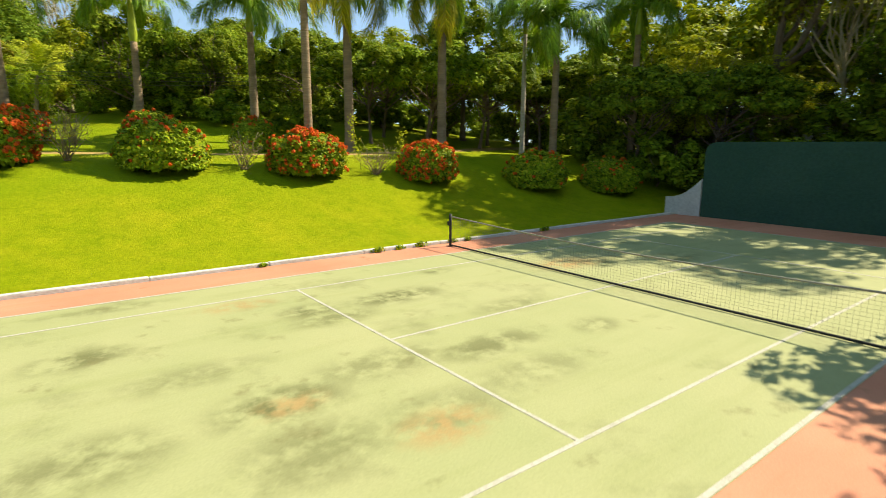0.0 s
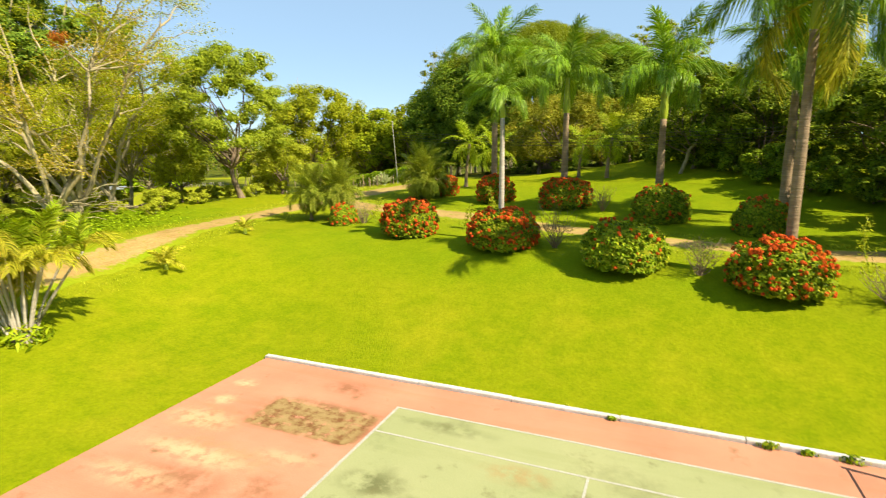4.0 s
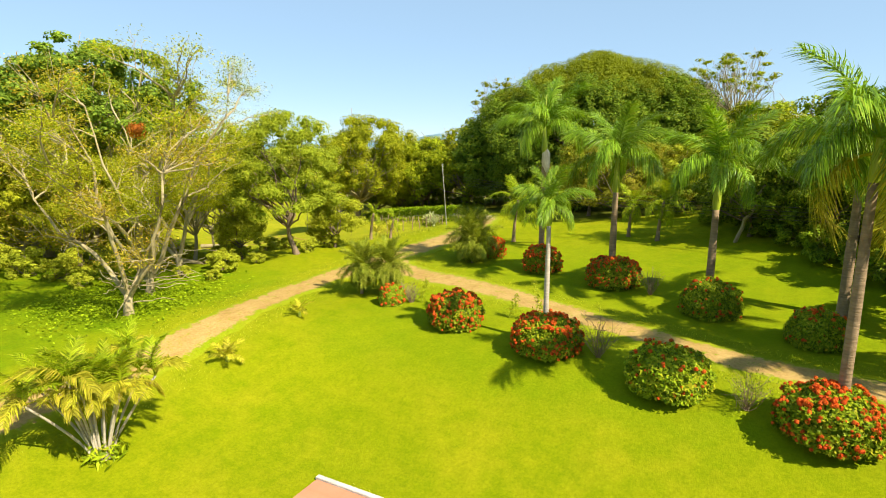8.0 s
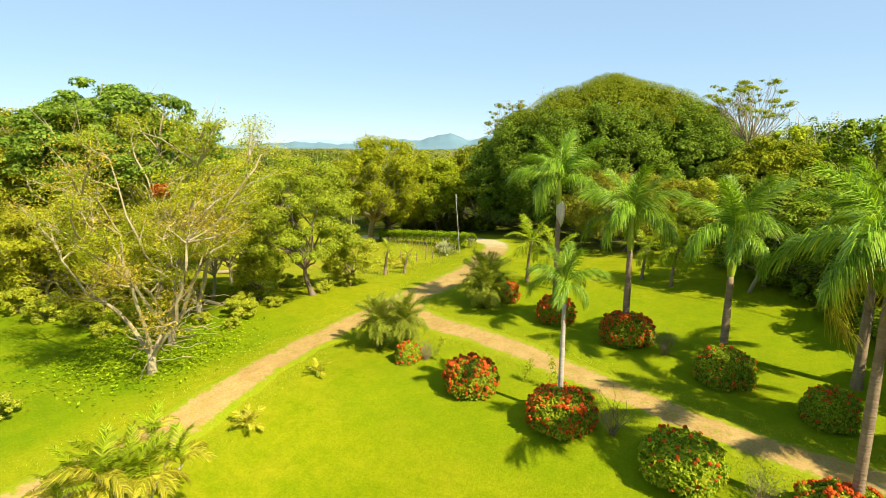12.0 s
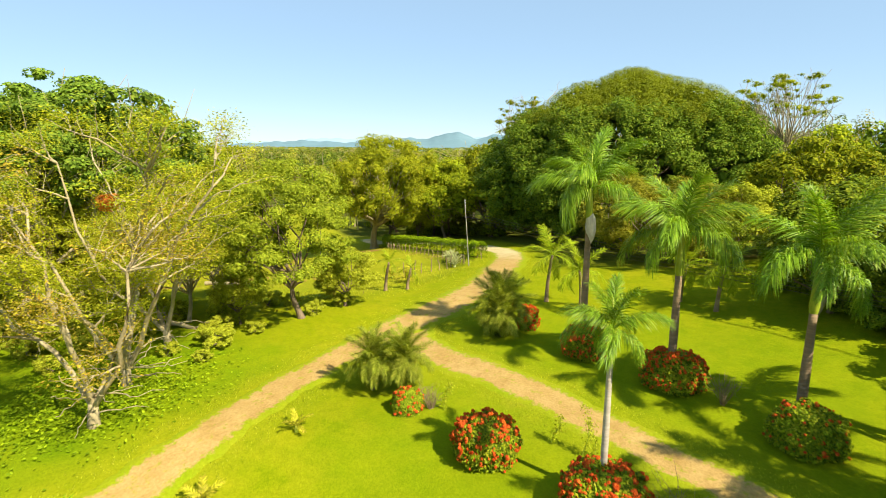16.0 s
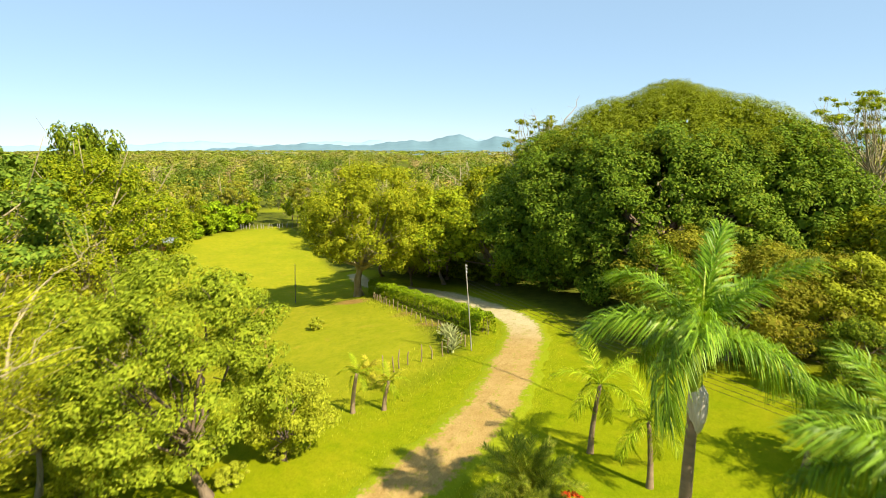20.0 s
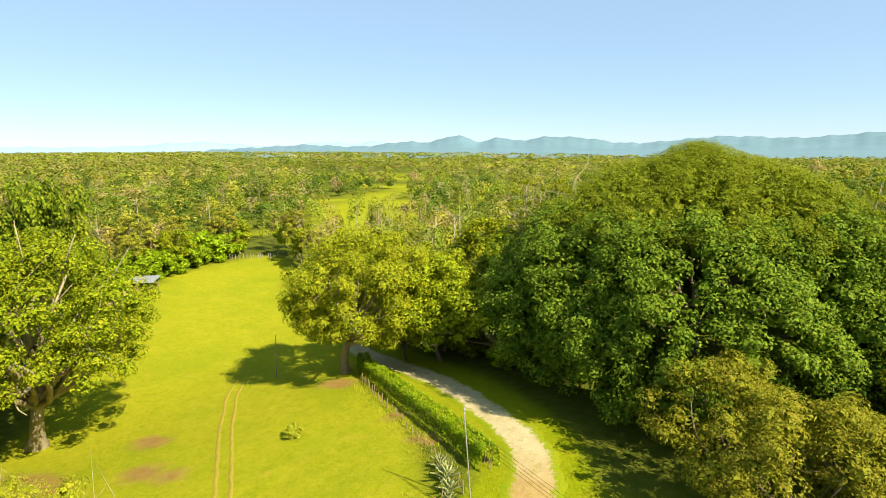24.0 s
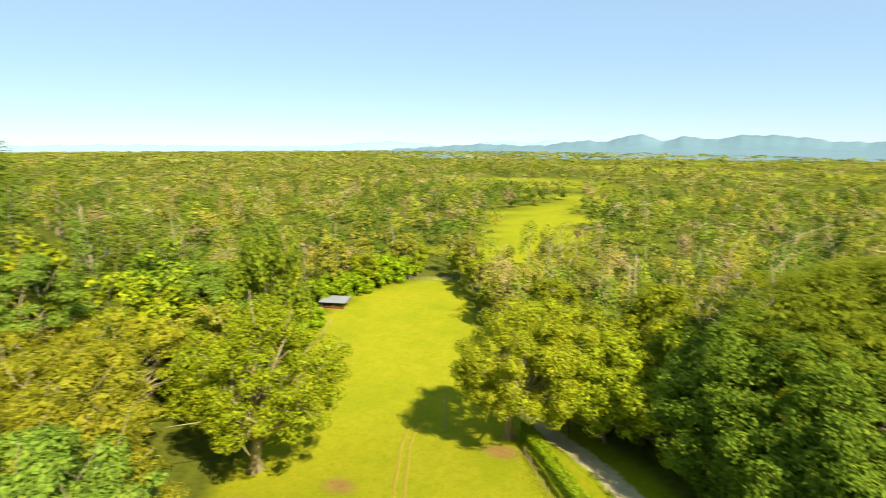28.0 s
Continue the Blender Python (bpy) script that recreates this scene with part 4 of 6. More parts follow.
def areca_clump(x, y, seed, label):
    rng = np.random.default_rng(seed)
    ob = thing("areca_palm", label, "palm clump", at=stand(x, y))
    for i in range(16):
        a, out, h = i * 2.4 + rng.uniform(-0.3, 0.3), rng.uniform(0.35, 2.1), rng.uniform(2.4, 3.6)
        t = np.linspace(0, 1, 7)
        path = np.stack([math.cos(a) * (0.25 + out * t ** 1.3), math.sin(a) * (0.25 + out * t ** 1.3), -0.1 + h * t], 1)
        stem = part("stem", np_mesh("stem", *tube(path, 0.055 * (1 - 0.3 * t), 7), PALM_WHITE, True), None, ob, "pale ringed cane")
        for j in range(6):
            up = (80, 66, 52, 38, 24, 10)[j] + rng.normal() * 6
            m = Matrix.Translation(path[-1]) @ Matrix.Rotation(a + j * 1.9 + rng.uniform(-0.4, 0.4), 4, "Z") @ Matrix.Rotation(radians(-up), 4, "Y") @ Matrix.Scale(rng.uniform(1.3, 1.9), 4)
            part("frond", ARECA[min(2, j // 3)], None, stem, at=m)
    base = tube([(0, 0, -0.1), (0, 0, 0.3), (0, 0, 0.55)], [0.75, 0.6, 0.25], 10)
    rngl = np.random.default_rng(seed + 1)
    d = unit(rngl.normal(size=(220, 3)) + [0, 0, 0.6])
    part("undergrowth", np_mesh("undergrowth", *leaves(rngl, d * [0.95, 0.95, 0.7] * rngl.uniform(0.5, 1, (220, 1)), d + rngl.normal(size=(220, 3)) * 0.4, 0.45, 0.2), FROND_LIME), None, ob)
    return ob


areca_clump(-24.9, 3.3, 51, "clump of areca palms with pale canes at the lawn's edge")

# ---- flowering bushes ----


def bush_meshes(seed, n_leaf, n_flower):
    """A rounded bush one metre high and two wide; leaves, flower heads and twigs."""
    rng = np.random.default_rng(seed)
    p, nrm, c, r = crown_points(rng, n_leaf, np.array([0.92, 0.88, 0.62]), 150, 0.16, -0.5, (0.76, 0.92))
    inner = core(rng, c + [0, 0, 0.42], r, 500, 0.2)
    mid = np.array([0, 0, 0.42])
    keep = p[:, 2] > -0.46
    turn, up = rng.uniform(0, 6.28, 1700), rng.uniform(0.03, 0.45, 1700)
    out = (0.79 + 0.13 * np.sqrt(up)) * rng.uniform(0.86, 1.04, 1700) * (1 + 0.05 * np.sin(turn * 5 + seed))
    skirt = np.stack([np.cos(turn) * out, np.sin(turn) * out, up], -1)
    facing = skirt * [1, 1, 0] + rng.normal(size=(1700, 3)) * 0.35 + [0, 0, 0.35]
    up = unit(rng.normal(size=(2600, 3)) * [1, 1, 0.8] + [0, 0, 0.75])
    top = up * [0.87, 0.83, 0.58] * rng.uniform(0.84, 1.0, (2600, 1)) + mid
    under = up[:1100] * [0.77, 0.74, 0.50] + mid
    leaf = joined([leaves(rng, top, up + rng.normal(size=up.shape) * 0.4 + [0, 0, 0.3], 0.085, 0.5), leaves(rng, under, up[:1100] + rng.normal(size=under.shape) * 0.2, 0.2, 0.85), leaves(rng, (p + mid)[keep], nrm[keep], 0.08, 0.5), leaves(rng, skirt, facing, 0.09, 0.5), leaves(rng, skirt[:700] * [0.88, 0.88, 1], facing[:700], 0.2, 0.8), inner])
    twigs = [limb(rng, rng.normal(size=3) * [0.12, 0.12, 0], c[i] * 0.95 + mid, 0.022, 0.006, 4) for i in range(0, len(c), 5)]
    d = unit(rng.normal(size=(n_flower * 3, 3)))
    d = d[d[:, 2] > -0.35][:n_flower]
    weight = 0.5 + 2.2 * np.clip(c[:, 2] / 0.55, 0, 1) ** 2
    k = rng.choice(len(c), len(d), p=weight / weight.sum())
    e = unit(unit(c[k]) + 0.6 * rng.normal(size=(len(d), 3)) + [0, 0, 0.25])
    f = c[k] + e * (r[k] * 1.0)[:, None] * [1, 1, 0.85] + mid
    low = rng.integers(0, 1700, n_flower // 4)
    f, e = np.concatenate([f, skirt[low] * [1.02, 1.02, 1]]), np.concatenate([e, unit(facing[low])])
    high = rng.integers(0, 2600, n_flower // 5)
    f, e = np.concatenate([f[: n_flower], top[high] * [1.03, 1.03, 1.02], f[n_flower:]]), np.concatenate([e[: n_flower], up[high], e[n_flower:]])
    heads = [(tuple(q), tuple(n)) for q, n in zip(f, e)]
    return np_mesh("bush_leaves", *leaf, LEAF_BUSH), np_mesh("bush_frame", *joined(twigs), BARK, True), heads


def flower_head(seed):
    """A ball of small petals, 8 cm across."""
    rng = np.random.default_rng(seed)
    d = unit(rng.normal(size=(15, 3)) + [0, 0, 0.5])
    return np_mesh("flower_head", *leaves(rng, d * 0.55, d, 0.95, 0.9, 0.05), FLOWER)


HEADS = [flower_head(80 + i) for i in range(4)]
BUSH_FULL = [bush_meshes(60 + i, 6000, 380) for i in range(3)]
BUSH_SPARSE = [bush_meshes(70 + i, 6500, 56) for i in range(2)]


def flower_bush(x, y, width, height, kind, label, turn=0):
    w, rot = width / 2, Matrix.Rotation(radians(turn), 4, "Z")
    ob = thing("flowering_bush", label, "bush", "red flowering bushes", at=Matrix.Translation((x, y, gz(x, y) - 0.04)) @ rot)
    shape = Matrix.Diagonal((w, w, height, 1))
    part("foliage", kind[0], None, ob, at=shape)
    part("woody_frame", kind[1], None, ob, at=shape)
    rng = random.Random(int(x * 7 + y))
    for i, (q, n) in enumerate(kind[2]):
        turn_to = Vector(n).to_track_quat("Z", "Y").to_matrix().to_4x4()
        part("flower_head", HEADS[i % 4], None, ob, at=Matrix.Translation((q[0] * w, q[1] * w, q[2] * height)) @ turn_to @ Matrix.Scale(rng.uniform(0.075, 0.14), 4))
    return ob


FULL_LABEL, SPARSE_LABEL = "rounded bush covered in orange-red flower heads", "dark green rounded bush with a few red flowers"
for x, y, w, h, k, turn in ((-17.8, 18.3, 3.4, 1.8, 0, 0), (-12.4, 17.3, 3.8, 1.75, 1, 40), (-1.3, 15.1, 3.9, 1.85, 2, 80), (-16.9, 30.6, 3.1, 1.9, 2, 200), (-11.5, 28.9, 3.9, 1.9, 0, 160), (-21.7, 33.4, 1.8, 1.6, 0, 60), (4.4, 13.9, 3.3, 1.85, 1, 250)):
    flower_bush(x, y, w, h, BUSH_FULL[k], FULL_LABEL, turn)
for x, y, w, h, k, turn in ((-23.0, 19.9, 1.9, 1.25, 1, 120), (-6.8, 16.0, 3.9, 1.85, 0, 0), (-5.6, 25.5, 3.6, 1.95, 1, 50), (-1.0, 23.0, 2.9, 1.8, 0, 90), (10.6, 12.6, 3.9, 1.9, 1, 130), (15.6, 11.6, 3.8, 1.8, 0, 180)):
    flower_bush(x, y, w, h, BUSH_SPARSE[k], SPARSE_LABEL, turn)

# ---- trees ----
BROAD = tree_meshes("broad", 101, 12.0, 5.1, 2.3, 0.24, 36000, 0.19, 130, LEAF_BROAD, BARK, low=-0.75, blob_r=0.2, limbs=18, pad=0.55, slim=0.42, inner=2.4)
ROUND = tree_meshes("round", 102, 12, 5.4, 1.6, 0.28, 9000, 0.36, 84, LEAF_GREEN, BARK, low=-0.7, blob_r=0.24)
WIDE = tree_meshes("wide", 103, 10, 6.2, 1.8, 0.30, 9000, 0.36, 90, LEAF_GREEN, BARK, blob_r=0.22, low=-0.6)
OLIVE = tree_meshes("olive", 104, 9, 5.2, 0.8, 0.22, 14000, 0.22, 90, LEAF_OLIVE, BARK, low=-0.8, slim=0.35, blob_r=0.22)
DARK = tree_meshes("dark", 105, 13, 5.6, 0.6, 0.3, 9000, 0.38, 84, LEAF_DARK, BARK, low=-0.95, blob_r=0.24)
TALL = tree_meshes("tall", 106, 18, 5.4, 6.0, 0.32, 11000, 0.3, 74, LEAF_BRIGHT, BARK_PALE, blob_r=0.2, low=-0.45, pad=0.5, limbs=16)
LIME = tree_meshes("lime", 107, 8, 3.4, 1.2, 0.18, 10000, 0.22, 50, LEAF_LIME, BARK, low=-0.7)
FEATHER = tree_meshes("feather", 114, 11, 5.4, 2.6, 0.2, 17000, 0.2, 80, LEAF_FEATHER, BARK_PALE, low=-0.5, blob_r=0.26, pad=0.3, slim=0.35, limbs=18, inner=1.6)
GOLD = tree_meshes("gold", 115, 13, 7.0, 2.6, 0.3, 16000, 0.27, 90, LEAF_GOLD, BARK_PALE, low=-0.4, blob_r=0.22, pad=0.4, slim=0.4, limbs=18)
HIGH = tree_meshes("high", 123, 17, 6.4, 7.0, 0.34, 12000, 0.34, 90, LEAF_DARK, BARK, low=-0.5, blob_r=0.22, pad=0.6)
CANOPY = tree_meshes("canopy", 125, 8.2, 4.6, 3.2, 0.15, 9000, 0.28, 80, LEAF_DARK, BARK, low=-0.3, blob_r=0.22, pad=0.6, limbs=14)
THICKET = tree_meshes("thicket", 124, 9.5, 4.8, 0.4, 0.16, 17000, 0.2, 110, LEAF_FEATHER, BARK_PALE, low=-0.95, blob_r=0.22, pad=0.4, slim=0.38, limbs=14, inner=1.8)
THIN = tree_meshes("thin", 108, 15, 3.8, 5.0, 0.2, 2600, 0.42, 30, LEAF_WOODS, BARK_PALE, limbs=16)
FAR_ROUND = tree_meshes("far_round", 116, 13, 5.2, 2.5, 0.25, 3600, 0.55, 60, LEAF_GREEN, BARK_PALE, low=-0.7, blob_r=0.24, limbs=6)
FAR_DARK = tree_meshes("far_dark", 117, 14, 5.0, 2.0, 0.25, 3600, 0.55, 60, LEAF_DARK, BARK_PALE, low=-0.8, blob_r=0.24, limbs=6)
FAR_TALL = tree_meshes("far_tall", 118, 18, 5.0, 6.5, 0.25, 3600, 0.5, 46, LEAF_WOODS, BARK_PALE, low=-0.5, blob_r=0.24, limbs=10, pad=0.55)
LACY = tree_meshes("lacy", 122, 22, 6.4, 11.0, 0.22, 9000, 0.17, 80, LEAF_GREEN, BARK_PALE, low=-0.2, blob_r=0.15, limbs=60, pad=0.35)
SHRUB = tree_meshes("shrub", 109, 3.4, 2.5, 0.1, 0.07, 2800, 0.30, 36, LEAF_GREEN, BARK, low=-1.0, limbs=8)
SHRUB_DARK = tree_meshes("shrub_dark", 112, 4.2, 2.8, 0.1, 0.08, 2800, 0.36, 36, LEAF_DARK, BARK, low=-1.0, limbs=8)
SHRUB_LIME = tree_meshes("shrub_lime", 113, 2.4, 1.8, 0.1, 0.05, 2600, 0.2, 30, LEAF_LIME, BARK, low=-1.0, limbs=8)
SHRUB_BRIGHT = tree_meshes("shrub_bright", 119, 3.6, 2.8, 0.1, 0.07, 2600, 0.36, 36, LEAF_HEDGE, BARK, low=-1.0, limbs=6)

big = tree_meshes("pasture_tree", 110, 19.3, 9.0, 3.6, 0.62, 52000, 0.27, 240, LEAF_CROWN, BARK_PALE, 0.01, -0.75, 0.17, limbs=26, pad=0.8, inner=2.4, shift=(1.6, 0.6))
make_tree(big, "broad yellow-green tree with pale trunk at the hedge's end", stand(-64.4, 71.8))
leftbig = tree_meshes("field_tree", 121, 22.8, 10.3, 5.6, 0.85, 44000, 0.3, 190, LEAF_FIELD, BARK_PALE, 0.01, -0.7, 0.17, limbs=30, pad=0.75, inner=2.0, shift=(3.2, 0.4))
make_tree(leftbig, "large leafy tree with pale forked trunk in the pasture", stand(-84.4, 44.9))
make_tree(BROAD, "broad tree with light yellow-green leaves beside the lane", stand(-37.4, 27.2, 20))

make_tree(DARK, "very tall dark green tree at the pasture's edge", stand(-101.5, 55.5, 40, 1.15, 2.2))

# the great dome-shaped tree
rng = np.random.default_rng(120)
dome = thing("dome_tree", "huge spreading tree with a dense dome-shaped green crown", "tree", at=Matrix.Translation((-26, 88.5, gz(-26, 88.5))))
R = np.array([23.0, 26.0, 16.6])
mid = np.array([0, 0, 8.0])


def dome_clumps(rng, n, hi, lo, uneven):
    """Clump middles spread evenly over a band of the dome, and their directions."""
    k = np.arange(n)
    dz = hi - (hi - lo) * (k + 0.5) / n
    da = k * 2.39996 + rng.normal(size=n) * 0.15
    flank = (1 - dz ** 2) ** np.where(dz > 0, 0.78, 0.5)
    d = np.stack([np.cos(da) * flank, np.sin(da) * flank, dz], -1)
    bulge = 1 + uneven * (0.06 * np.sin(d[:, 0] * 7 + 1) * np.sin(d[:, 1] * 6) + 0.04 * np.sin(d[:, 0] * 15 + d[:, 2] * 9) + rng.normal(size=n) * 0.022)
    return d * bulge[:, None] * R * 0.95, d


def dome_leaves(rng, c, d, r, n, size, slim, up):
    k = rng.choice(len(c), n, p=r ** 2 / np.sum(r ** 2))
    e = unit(rng.normal(size=(n, 3)) + 0.7 * d[k] + [0, 0, 0.2])
    p = c[k] + e * (r[k] * rng.uniform(0.6, 1.0, n))[:, None] * [1, 1, 0.8]
    return leaves(rng, p + mid, 0.7 * e + 0.3 * rng.normal(size=(n, 3)) + [0, 0, up], size, slim)


c, d = dome_clumps(rng, 1500, 0.62, -0.42, 0.9)
r = rng.uniform(0.9, 1.65, len(c))
part("crown", np_mesh("crown", *joined([dome_leaves(rng, c, d, r, 135000, 0.30, 0.6, 0.5), core(rng, c * 0.97 + mid, r, 46000, 0.55), core(rng, c * 0.91 + mid, r * 1.4, 56000, 0.9)]), LEAF_DOME), None, dome, "leafy flank of the crown, coloured darker than the sunlit top")
limbs_to = c
# The top's lighter leaf colour holds the look of sun on the crown.
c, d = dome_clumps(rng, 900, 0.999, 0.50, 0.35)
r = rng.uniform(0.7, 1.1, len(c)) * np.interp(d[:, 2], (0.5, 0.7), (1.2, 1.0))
part("crown_top", np_mesh("crown_top", *joined([dome_leaves(rng, c * 1.01, d, r, 90000, 0.2, 0.4, 0.9), core(rng, c * 0.98 + mid, r, 16000, 0.4), core(rng, c * 0.9 + mid, r * 1.3, 12000, 1.0)]), LEAF_CAP_LIT), None, dome, "fine feathery top of the crown, coloured in sunlit yellow-green")
pieces = [tube([(0, 0, -0.5), (0.2, 0.1, 2), (0.1, 0.2, 5)], [1.6, 1.15, 1.0], 12)]
for i in range(0, len(limbs_to), 60):
    pieces.append(limb(rng, (0.1, 0.2, rng.uniform(3, 5)), limbs_to[i] * 0.64 + mid, 0.42, 0.07, 8, 0.06))
part("trunk", np_mesh("trunk", *joined(pieces), BARK, True), None, dome)

# half-bare trees by the lane


def bare_tree(x, y, seed, height, spread_r, label, n_leaf, turn=0, mat=None, stems=4, dead=9):
    """Several leaning pale stems with crooked side limbs, dead low branches and flat sprays of thin leaves."""
    rng = np.random.default_rng(seed)
    ob = thing("bare_tree", label, "tree", at=stand(x, y, turn))
    pieces, tips = [], []
    foot = np.array([(0, 0, -0.3), (0.05, 0, 0.5), (0.1, 0.05, 1.3)])
    pieces.append(tube(foot, [0.36, 0.25, 0.21], 9))
    t = np.linspace(0, 1, 9)[:, None]

    def side(a, d, length, r, sway):
        path = a + d * length * t + np.cumsum(rng.normal(size=(9, 3)) * sway * length * 0.035, axis=0) * t + np.array([0, 0, 1]) * length * 0.12 * t ** 2
        pieces.append(tube(path, np.linspace(r, r * 0.3, 9), 6))
        return path

    for i in range(stems):
        a = i * 6.283 / stems + rng.uniform(-0.4, 0.4)
        tip = np.array([math.cos(a) * spread_r * rng.uniform(0.5, 1.0), math.sin(a) * spread_r * rng.uniform(0.5, 1.0), height * rng.uniform(0.72, 1.0) - 1.2])
        main = side(foot[-1] - [0, 0, 0.3], unit(tip), np.linalg.norm(tip), 0.155, 1.5)
        for j in range(8):
            p = main[rng.integers(3, 9)]
            b = a + rng.normal() * 1.1
            d = unit(np.array([math.cos(b), math.sin(b), rng.uniform(0.1, 1.1)]))
            arm = side(p, d, height * rng.uniform(0.13, 0.27), 0.07, 1.6)
            for k in range(6):
                q = arm[rng.integers(3, 9)]
                d2 = unit(d + rng.normal(size=3) * [0.8, 0.8, 0.45])
                twig = side(q, d2, rng.uniform(0.7, 1.7), 0.022, 1.2)
                tips.extend(twig[3:])
    for i in range(dead):
        b = rng.uniform(0, 6.28)
        side(np.array([0, 0, rng.uniform(0.6, 2.6)]), unit(np.array([math.cos(b), math.sin(b), rng.uniform(-0.1, 0.35)])), rng.uniform(1.5, 3.4), 0.04, 1.8)
    part("trunk", np_mesh("trunk", *joined(pieces), BARK_BARE, True), None, ob, "pale trunk with many bare forking limbs")
    tips = np.array(tips)
    k = rng.choice(len(tips), n_leaf)
    pos = tips[k] + np.clip(rng.normal(size=(n_leaf, 3)), -1.6, 1.6) * [0.5, 0.5, 0.16]
    part("crown", np_mesh("crown", *leaves(rng, pos, rng.normal(size=(n_leaf, 3)) * 0.5 + [0, 0, 1], 0.16, 0.38), mat or LEAF_FEATHER), None, ob, "thin feathery yellowing leaves")
    return ob


bare_tree(-35.1, 10.9, 131, 9.5, 5.0, "half-bare tree with pale twisted limbs beside the lane", 13500, mat=LEAF_DRY)
bare_tree(-37.9, 14.1, 132, 11.8, 7.0, "half-bare tree with thick leaning limbs and feathery leaves", 29000, 60, stems=5, dead=16)
bare_tree(-41.5, 19.0, 133, 11.5, 5.5, "thin half-bare tree among green trees", 24000, 150)
bare_tree(-41.0, 85.0, 134, 20.0, 7.0, "pale leafless tree standing above the forest", 500)


def grove(rows, label, group):
    """Trees (x, y, meshes, scale): the first of a mesh is built, the rest are copies."""
    made = {}
    for i, (x, y, meshes, s) in enumerate(rows):
        m = stand(x, y, (i * 67) % 360, s, s * (0.92 + 0.16 * ((i * 5) % 7) / 6), 0.1)
        if id(meshes) in made:
            copy_thing(made[id(meshes)], m)
        else:
            made[id(meshes)] = make_tree(meshes, label, m, group=group)
            made[id(meshes)].matrix_basis = m
            made[id(meshes)].scale = (1, 1, 1)
            made[id(meshes)].matrix_basis = m


rng = random.Random(5)
rr = random.Random(3)
left = [(-53.5, 18.0, TALL, 1.06), (-52.0, 22.5, TALL, 1.04), (-55.5, 20.5, TALL, 1.15), (-61, 19.5, TALL, 1.1), (-46.0, 23.6, FEATHER, 0.9), (-47.5, 29.0, FEATHER, 0.95), (-53.0, 31.5, FEATHER, 0.8), (-56, 24.5, FEATHER, 1.15), (-54.5, 19.0, THICKET, 1.1), (-58, 16.5, THICKET, 1.1), (-54.5, 25.0, THICKET, 0.85), (-62, 21.5, THICKET, 1.15), (-63, 13, THICKET, 1.0), (-67, 14, THICKET, 1.2), (-63.5, 23.5, GOLD, 1.1), (-66, 21, GOLD, 1.31), (-71, 19.5, GOLD, 1.25), (-86, 25.5, GOLD, 1.2), (-97, 31, GOLD, 1.3), (-77, 22, GOLD, 1.38), (-88, 24, GOLD, 1.38), (-74, 12, ROUND, 1.2)]
left += [(-66, 4, ROUND, 1.2), (-60, -14, ROUND, 1.1), (-50, -22, WIDE, 1.1), (-80, 4, FAR_ROUND, 1.3), (-98, 44, FAR_TALL, 1.05), (-102, 30, FAR_DARK, 1.3), (-106, 46, FAR_ROUND, 1.15), (-98, 24, TALL, 1.3), (-109, 50, TALL, 1.3), (-119, 54, ROUND, 1.6), (-122, 64, FAR_ROUND, 1.1), (-88, 12, FAR_ROUND, 1.3), (-100, 16, FAR_DARK, 1.2), (-113, 36, FAR_ROUND, 1.1), (-130, 70, FAR_TALL, 0.9), (-118, 44, FAR_DARK, 1.3), (-94, 23, GOLD, 1.12), (-106, 24, FAR_ROUND, 1.2)]
right = [(-3.6, 40.8, DARK, 0.74), (-0.8, 40.0, DARK, 0.74), (-6, 47, DARK, 0.56), (-1.5, 44, DARK, 0.62), (-10.5, 50.5, DARK, 0.5), (3, 39.5, DARK, 0.78), (-3, 51, DARK, 0.76), (7, 36, DARK, 0.66), (0.5, 38.5, DARK, 0.7), (3, 43, DARK, 0.8), (9, 40, DARK, 0.7), (15, 36, DARK, 0.7), (21, 34, DARK, 0.75), (27, 31, DARK, 0.85), (33, 28, DARK, 0.9)]
right += [(6, 49, DARK, 0.86), (13, 46, DARK, 0.9), (20, 43, ROUND, 0.85), (28, 40, DARK, 0.85), (36, 36, DARK, 0.9), (42, 28, WIDE, 1.1), (0, 55, DARK, 0.85), (9, 58, ROUND, 0.85), (18, 55, DARK, 0.8), (28, 52, TALL, 0.7), (38, 46, DARK, 1.0), (48, 38, DARK, 1.0), (2, 66, DARK, 0.9), (12, 68, WIDE, 1.1), (24, 66, DARK, 1.0), (36, 60, ROUND, 1.1), (50, 50, DARK, 1.1), (-5, 83, LACY, 0.98), (-6, 70, WIDE, 1.0), (4, 74, DARK, 1.0), (20.5, 31, HIGH, 0.76), (26.5, 29, HIGH, 0.84)]
wallside = [(27.8, 8.2, HIGH, 1.18), (28.0, 1.6, HIGH, 1.14), (36, 1.0, DARK, 1.0), (37, 9.0, DARK, 0.9), (34, -6.0, DARK, 1.0), (28.5, 1.0, DARK, 0.62), (27.0, 13.0, FEATHER, 0.75), (24, -7, ROUND, 1.1), (22.5, -12, ROUND, 1.2), (36, 6, THIN, 1.1), (31, 18, ROUND, 0.9), (40, 12, WIDE, 1.3), (38, 22, ROUND, 1.2), (41, 0, DARK, 1.3), (25, -20, ROUND, 1.2), (46, 18, ROUND, 1.3), (19, -17, WIDE, 1.0), (27.5, 9.0, FEATHER, 0.9), (29, 4, THIN, 0.9)]
